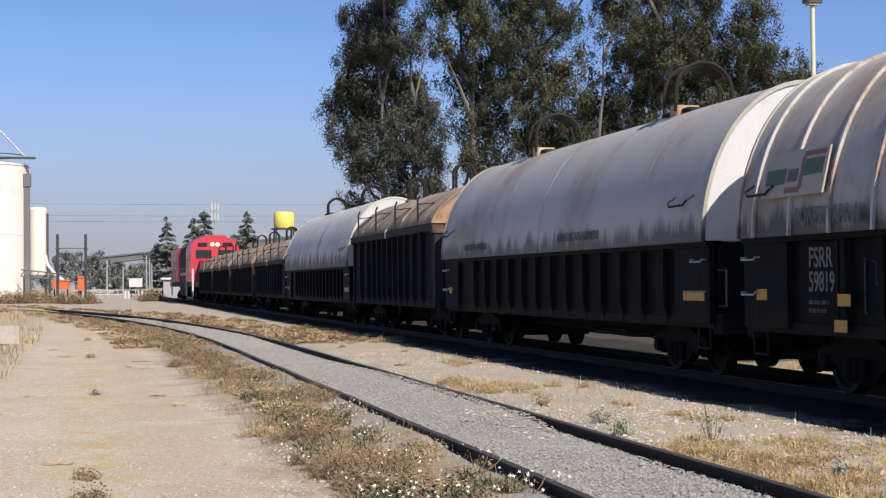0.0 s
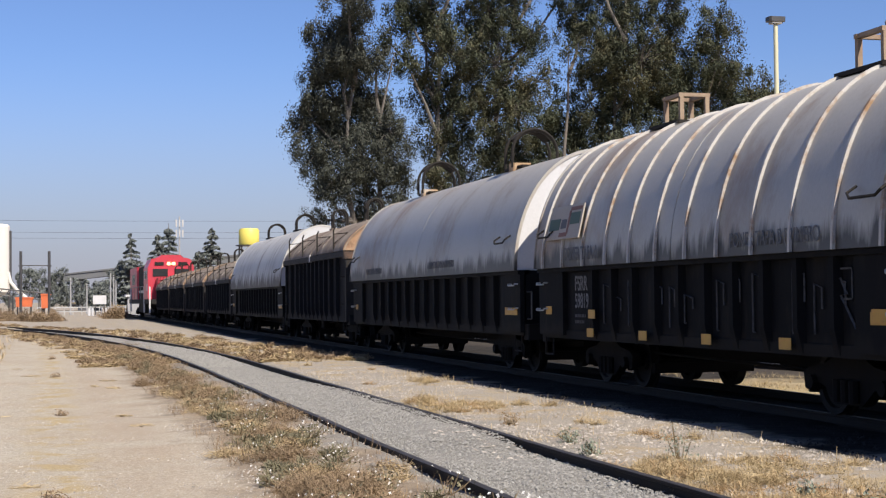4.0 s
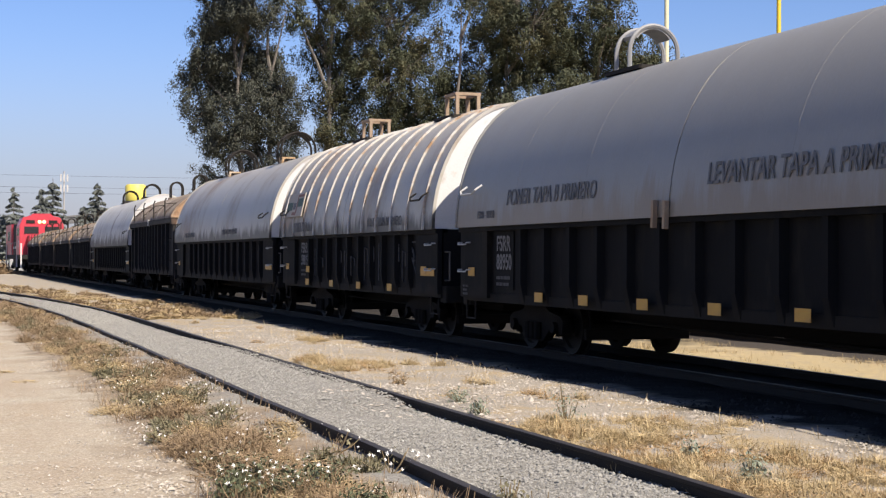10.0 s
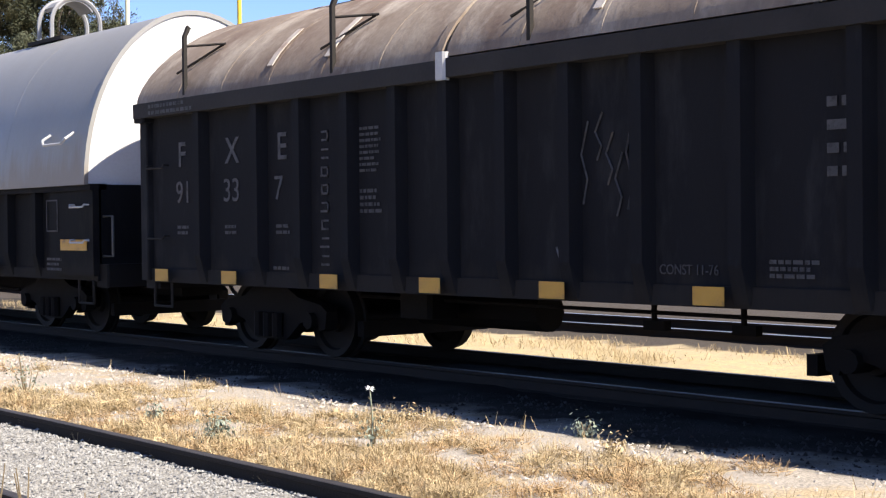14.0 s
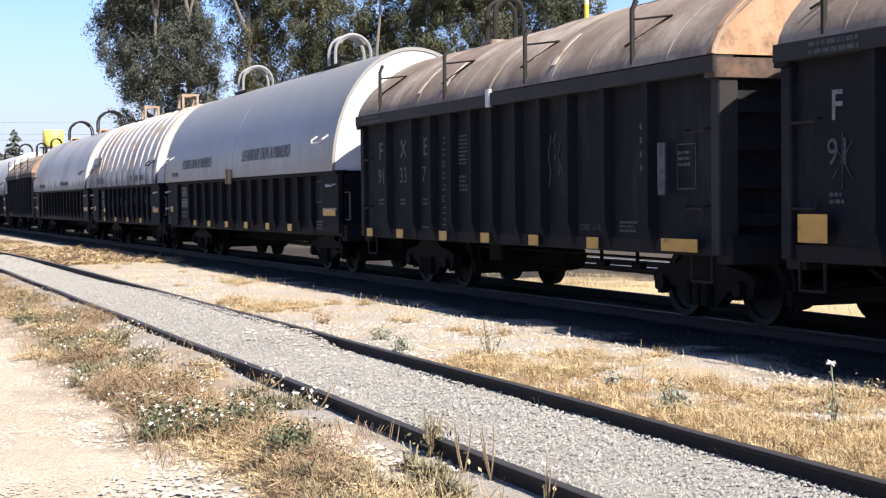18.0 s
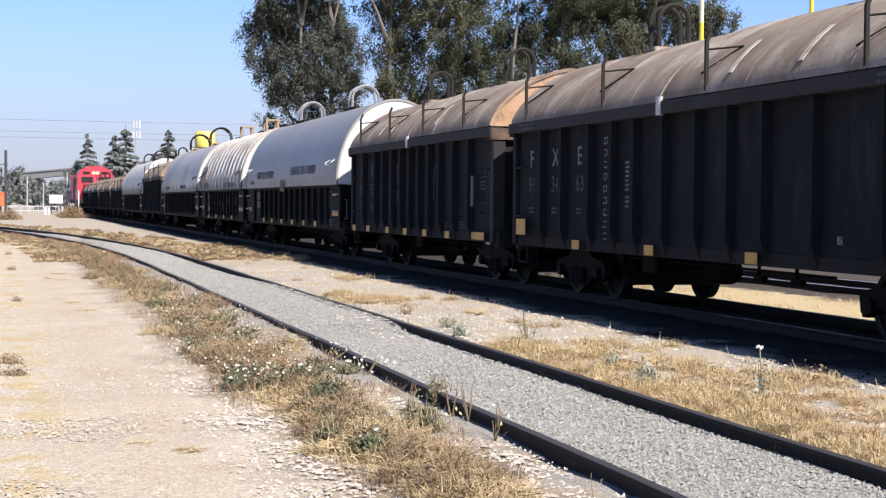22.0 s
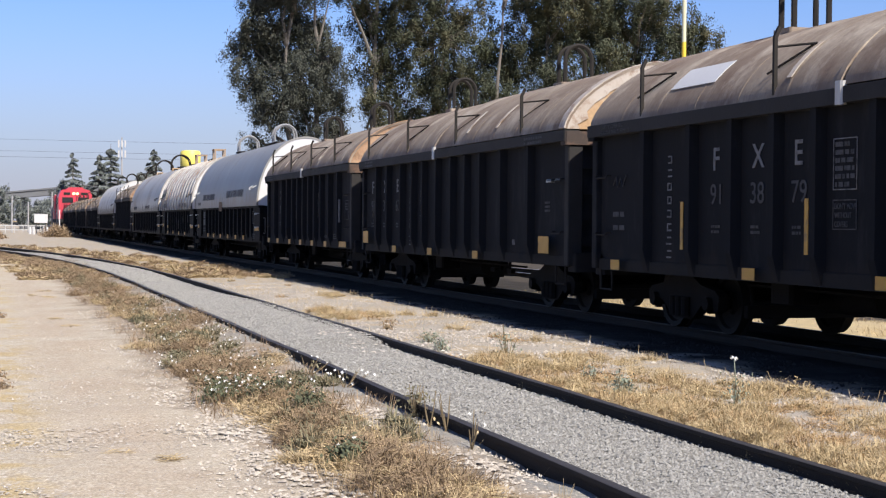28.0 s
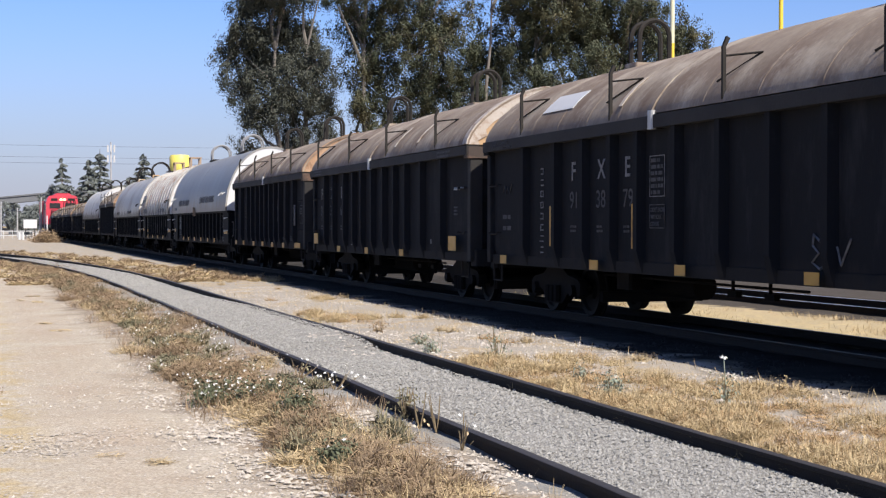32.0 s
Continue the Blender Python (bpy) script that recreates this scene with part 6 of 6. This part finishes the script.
stones("ballast_gravel", 70000, (3.40, 4.80, 2, 40), 0.013, STONE, 41, "grey crushed ballast between the siding rails", 0.35, 1.6, 0.75)
stones("ballast_gravel", 420, (3.40, 4.80, 6, 28), 0.024, STONE, 45, "larger flat ballast stones in the siding", 0.35, 1.6, 0.6)
stones("verge_gravel", 9000, (1.5, 3.3, 2, 26), 0.013, PALE_STONE, 42, "pale loose stones along the verge")
stones("verge_gravel", 700, (2.2, 3.3, 2, 12), 0.028, PALE_STONE, 46, "larger pale stones beside the rail")
stones("strip_gravel", 22000, (4.95, 7.6, 2, 34), 0.014, PALE_STONE, 43, "pale loose stones between the tracks")
stones("strip_gravel", 350, (5.0, 7.6, 3, 30), 0.036, PALE_STONE, 47, "scattered larger pale stones between the tracks")
stones("strip_gravel", 5000, (7.5, 9.0, 2, 34), 0.02, SHADOW_STONE, 49, "ballast beside the main line, coloured dark for the train's shadow")
stones("ballast_gravel", 14000, (3.40, 4.80, 36, 72), 0.02, STONE, 50, "grey crushed ballast along the siding's bend")
stones("ballast_gravel", 900, (4.3, 4.84, 9, 30), 0.024, STONE, 51, "rough pale ballast heaped by the rail", 0.3, 1.6, 0.5)
stones("road_gravel", 6500, (-1.8, 1.7, 0.5, 15), 0.014, ROAD_STONE, 52, "flat pale stones trodden into the road", 0.3, 1.3, 0.25)
stones("verge_gravel", 2500, (1.3, 3.3, 0.5, 12), 0.024, ROAD_STONE, 53, "flat pale stones along the verge", 0.2, 1.2, 0.5)
stones("strip_gravel", 2600, (5.0, 7.5, 2, 18), 0.028, PALE_STONE, 54, "flat pale stones between the tracks", 0.2, 1.3, 0.5)
stones("road_gravel", 2200, (-0.3, 1.0, 4.5, 9.4), 0.018, ROAD_STONE, 58, "broken pale stones in the road", 0.35, 1.0, 0.2)
stones("verge_gravel", 1800, (1.6, 3.2, 4.5, 9.4), 0.028, ROAD_STONE, 59, "broken pale stones along the verge", 0.3, 1.0, 0.35)
stones("ballast_gravel", 110, (4.25, 4.76, 13.8, 17.0), 0.03, PALE_STONE, 60, "pale broken stones heaped against the rail", 0.25, 1.0, 0.35)
blades("dry_grass", 650, (1.9, 3.1, 4.5, 7.8), 0.13, STRAW, 61, "golden grass tufts on the stony verge", 0.6, 0.012)
stones("road_gravel", 14000, (-1.6, 1.9, 3, 40), 0.010, PALE_STONE, 44, "small pale pebbles on the dirt road", 0.45)


def weed(label, x, y, height, seed, flowers=0, mat=None, spread=0.5, bloom=0.02, leafy=34, stalks=0):
    """A branching weed: thin stems, small leaves and, on some, white four-petalled flowers."""
    rng = np.random.default_rng(seed)
    rnd = random.Random(seed)
    mat = mat or WEED_GREEN
    root = thing("flowering_weed" if flowers else "weed", label, "plant", Matrix.Translation((x, y, ground_height(x, y) - 0.01)), group="weeds")
    stems, c, u, v, tips = Shape(), [], [], [], []
    for i in range(stalks or 9 + int(height * 20)):
        a, l = rnd.uniform(0, 6.28), rnd.uniform(0.4, 1.0)
        tip = Vector((math.cos(a) * spread * l * rnd.uniform(0.3, 1), math.sin(a) * spread * l * rnd.uniform(0.3, 1), height * (0.45 + 0.6 * rnd.random())))
        midp = Vector((tip.x * 0.6, tip.y * 0.6, tip.z * 0.5))
        stems.tube([(0, 0, 0), midp, tip], [0.006, 0.005, 0.003], 4)
        tips.append(tip)
        p, uu, vv = spray(rng, np.array(midp.lerp(tip, 0.3)), 0.08 + 0.22 * height, leafy, 0.016)
        p[:, 2] = np.maximum(p[:, 2], 0.01)
        c.append(p), u.append(uu * 1.5), v.append(vv)
    part("stem_cluster", stems, WEED_STEM, root)["kind"] = "stuff"
    part("foliage", quads("foliage", np.concatenate(c), np.concatenate(u), np.concatenate(v), mat, kite=1), mat, root)["kind"] = "stuff"
    for i in range(flowers):
        tip = tips[i % len(tips)] + Vector((rnd.uniform(-0.1, 0.1), rnd.uniform(-0.1, 0.1), rnd.uniform(-0.06, 0.06)))
        part("flower", FLOWER, PETAL, root, at=Matrix.Translation(tip) @ pose(0, 0, 0, rnd.uniform(20, 80), rnd.uniform(-30, 30), rnd.uniform(-40, 40)) @ Matrix.Scale(bloom / 0.025, 4))
    return root


FLOWER = Shape()
for i in range(4):
    a = math.pi / 2 * i
    FLOWER.add([(0, 0, 0), (0.012 * math.cos(a - 0.5), 0.012 * math.sin(a - 0.5), 0.003), (0.026 * math.cos(a), 0.026 * math.sin(a), 0.001), (0.012 * math.cos(a + 0.5), 0.012 * math.sin(a + 0.5), 0.003)], [(0, 1, 2, 3)])
FLOWER = FLOWER.mesh("flower", PETAL)
weed("sparse white-flowered weed leaning over the siding rail", 3.2, 10.45, 0.26, 1, 15, spread=0.34, bloom=0.017, leafy=3, stalks=8)
weed("sparse white-flowered weed beside the rusty rail", 3.1, 11.6, 0.22, 2, 6, spread=0.3, bloom=0.014, leafy=4, stalks=6)
for i, (x, y, h, f) in enumerate(((1.95, 9.75, 0.2, 26), (2.3, 9.6, 0.21, 24), (2.12, 10.15, 0.2, 18), (2.55, 9.95, 0.17, 12))):
    weed("bushy weed thick with small white flowers", x, y, h, 60 + i, f, WEED_DARK, spread=0.3, bloom=0.015, leafy=60)
weed("low dark green bush on the stony verge", 2.43, 8.5, 0.2, 70, 3, WEED_DARK, 0.28, 0.013, 120)
weed("dark green weed in the stony verge", 2.2, 6.1, 0.16, 71, 5, WEED_DARK, 0.2, 0.015, 60)
for i, (x, y, h, f) in enumerate(((2.1, 11.2, 0.17, 9), (2.6, 12.0, 0.17, 9), (1.95, 13.0, 0.16, 8), (2.6, 13.8, 0.19, 9), (2.2, 15.2, 0.18, 8), (2.8, 16.4, 0.19, 8), (2.2, 17.6, 0.18, 7),
                                  (2.7, 19.2, 0.19, 7), (2.3, 21.2, 0.2, 6), (2.8, 23.4, 0.2, 4), (2.2, 26.0, 0.22, 4), (2.6, 30.0, 0.24, 0), (2.3, 35.0, 0.24, 0), (2.0, 41.0, 0.24, 0))):
    weed("dusty brown-green weed with small white flowers on the verge" if f else "dusty dry weed clump on the verge", x, y, h, 100 + i, int(f * 1.8), spread=0.34, bloom=0.013, leafy=26)
weed("thin green weed growing beside the rail", 3.28, 8.35, 0.28, 3, 0, spread=0.1, leafy=14)
for i, (x, y) in enumerate(((3.22, 7.7), (3.28, 7.45), (3.2, 6.6))):
    weed("bare bleached weed stalks beside the rail", x, y, 0.3, 80 + i, 2 if i == 2 else 0, STRAW, 0.14, 0.016, 1, 4)
weed("thin grey-green thistle between the tracks", 5.68, 12.9, 0.42, 4, 0, WEED_GREY, 0.13, leafy=18, stalks=9)
weed("low grey-green thistle in dry grass", 5.45, 9.2, 0.19, 5, 0, WEED_GREY, 0.15, leafy=34)
weed("grey-green seedling thistle in dry grass", 5.75, 10.6, 0.13, 7, 0, WEED_GREY, 0.1, leafy=20)
weed("thin grey-green poppy plant with prickly leaves", 6.03, 8.12, 0.36, 6, 0, WEED_GREY, 0.08, leafy=16, stalks=7)
bloom = thing("prickly_poppy", "single white poppy bloom on a thin stalk", "plant", Matrix.Translation((6.0, 8.1, 0.03)))
part("stalk", Shape().tube([(0, 0, 0), (0.02, 0, 0.22), (0, 0, 0.44)], 0.006, 5), WEED_GREY, bloom)
for i in range(6):
    part("petal", FLOWER, PETAL, bloom, at=pose(0, 0, 0.45, 30 * math.cos(i), 30 * math.sin(i), 60 * i) @ Matrix.Scale(1.5, 4))
for i, (x, y, h, m) in enumerate(((5.58, 17.8, 0.12, BRUSH), (7.2, 9.2, 0.1, STRAW), (7.5, 7.6, 0.12, WEED_GREY), (7.0, 6.8, 0.12, STRAW), (5.5, 15.4, 0.12, WEED_GREY), (5.3, 14.2, 0.12, WEED_GREY))):
    weed("small dry weed tuft between the tracks", x, y, h, 200 + i, 0, m, 0.16, leafy=22)
for i, (x, y) in enumerate(((0.1, 11.55), (0.05, 12.6), (0.15, 22.0), (0.18, 33.5), (0.15, 44.0))):
    weed("flattened dry grass tuft in the road's middle", x, y, 0.05, 300 + i, 0, BRUSH, 0.2)
rubble = thing("concrete_rubble", "broken white concrete lump at the roadside", "rubble", Matrix.Translation((-2.05, 40.0, 0.1)))
part("slab", Shape().box(-0.5, 0.5, -0.4, 0.4, 0, 0.45, 0.12), PALE_STONE, rubble)
part("stub", Shape().box(-0.75, -0.45, -0.2, 0.2, 0, 0.95, 0.08), PALE_STONE, rubble)


def heading(y):
    """Degrees by which the main line has turned to the left at y."""
    return math.degrees(math.atan((line_x(y - 3) - line_x(y + 3)) / 6))


def run_at(t):
    """How far the train has run at t seconds."""
    for (t0, s0), (t1, s1) in zip(TRAIN, TRAIN[1:]):
        if t <= t1:
            return s0 + (s1 - s0) * (t - t0) / (t1 - t0)
    return TRAIN[-1][1]


def motions():
    """The whole train rolls forward along the main line; the nearer cars' wheels turn with it."""
    for car, off in CARS:
        walk(car, [(t, pose(line_x(s + off * K), s + off * K, RAIL_Z, 0, 0, heading(s + off * K))) for t, s in TRAIN])
    times = [i * 0.2 for i in range(161)]
    for car in (g7, g8, g9, grey, ribbed):
        for w in [o for o in car.children_recursive if o.name.startswith("wheelset")]:
            at = w.matrix_basis.translation.copy()
            walk(w, [(t, Matrix.Translation(at) @ pose(0, 0, 0, -math.degrees((run_at(t) - TRAIN[0][1]) / 0.40))) for t in times])


motions()
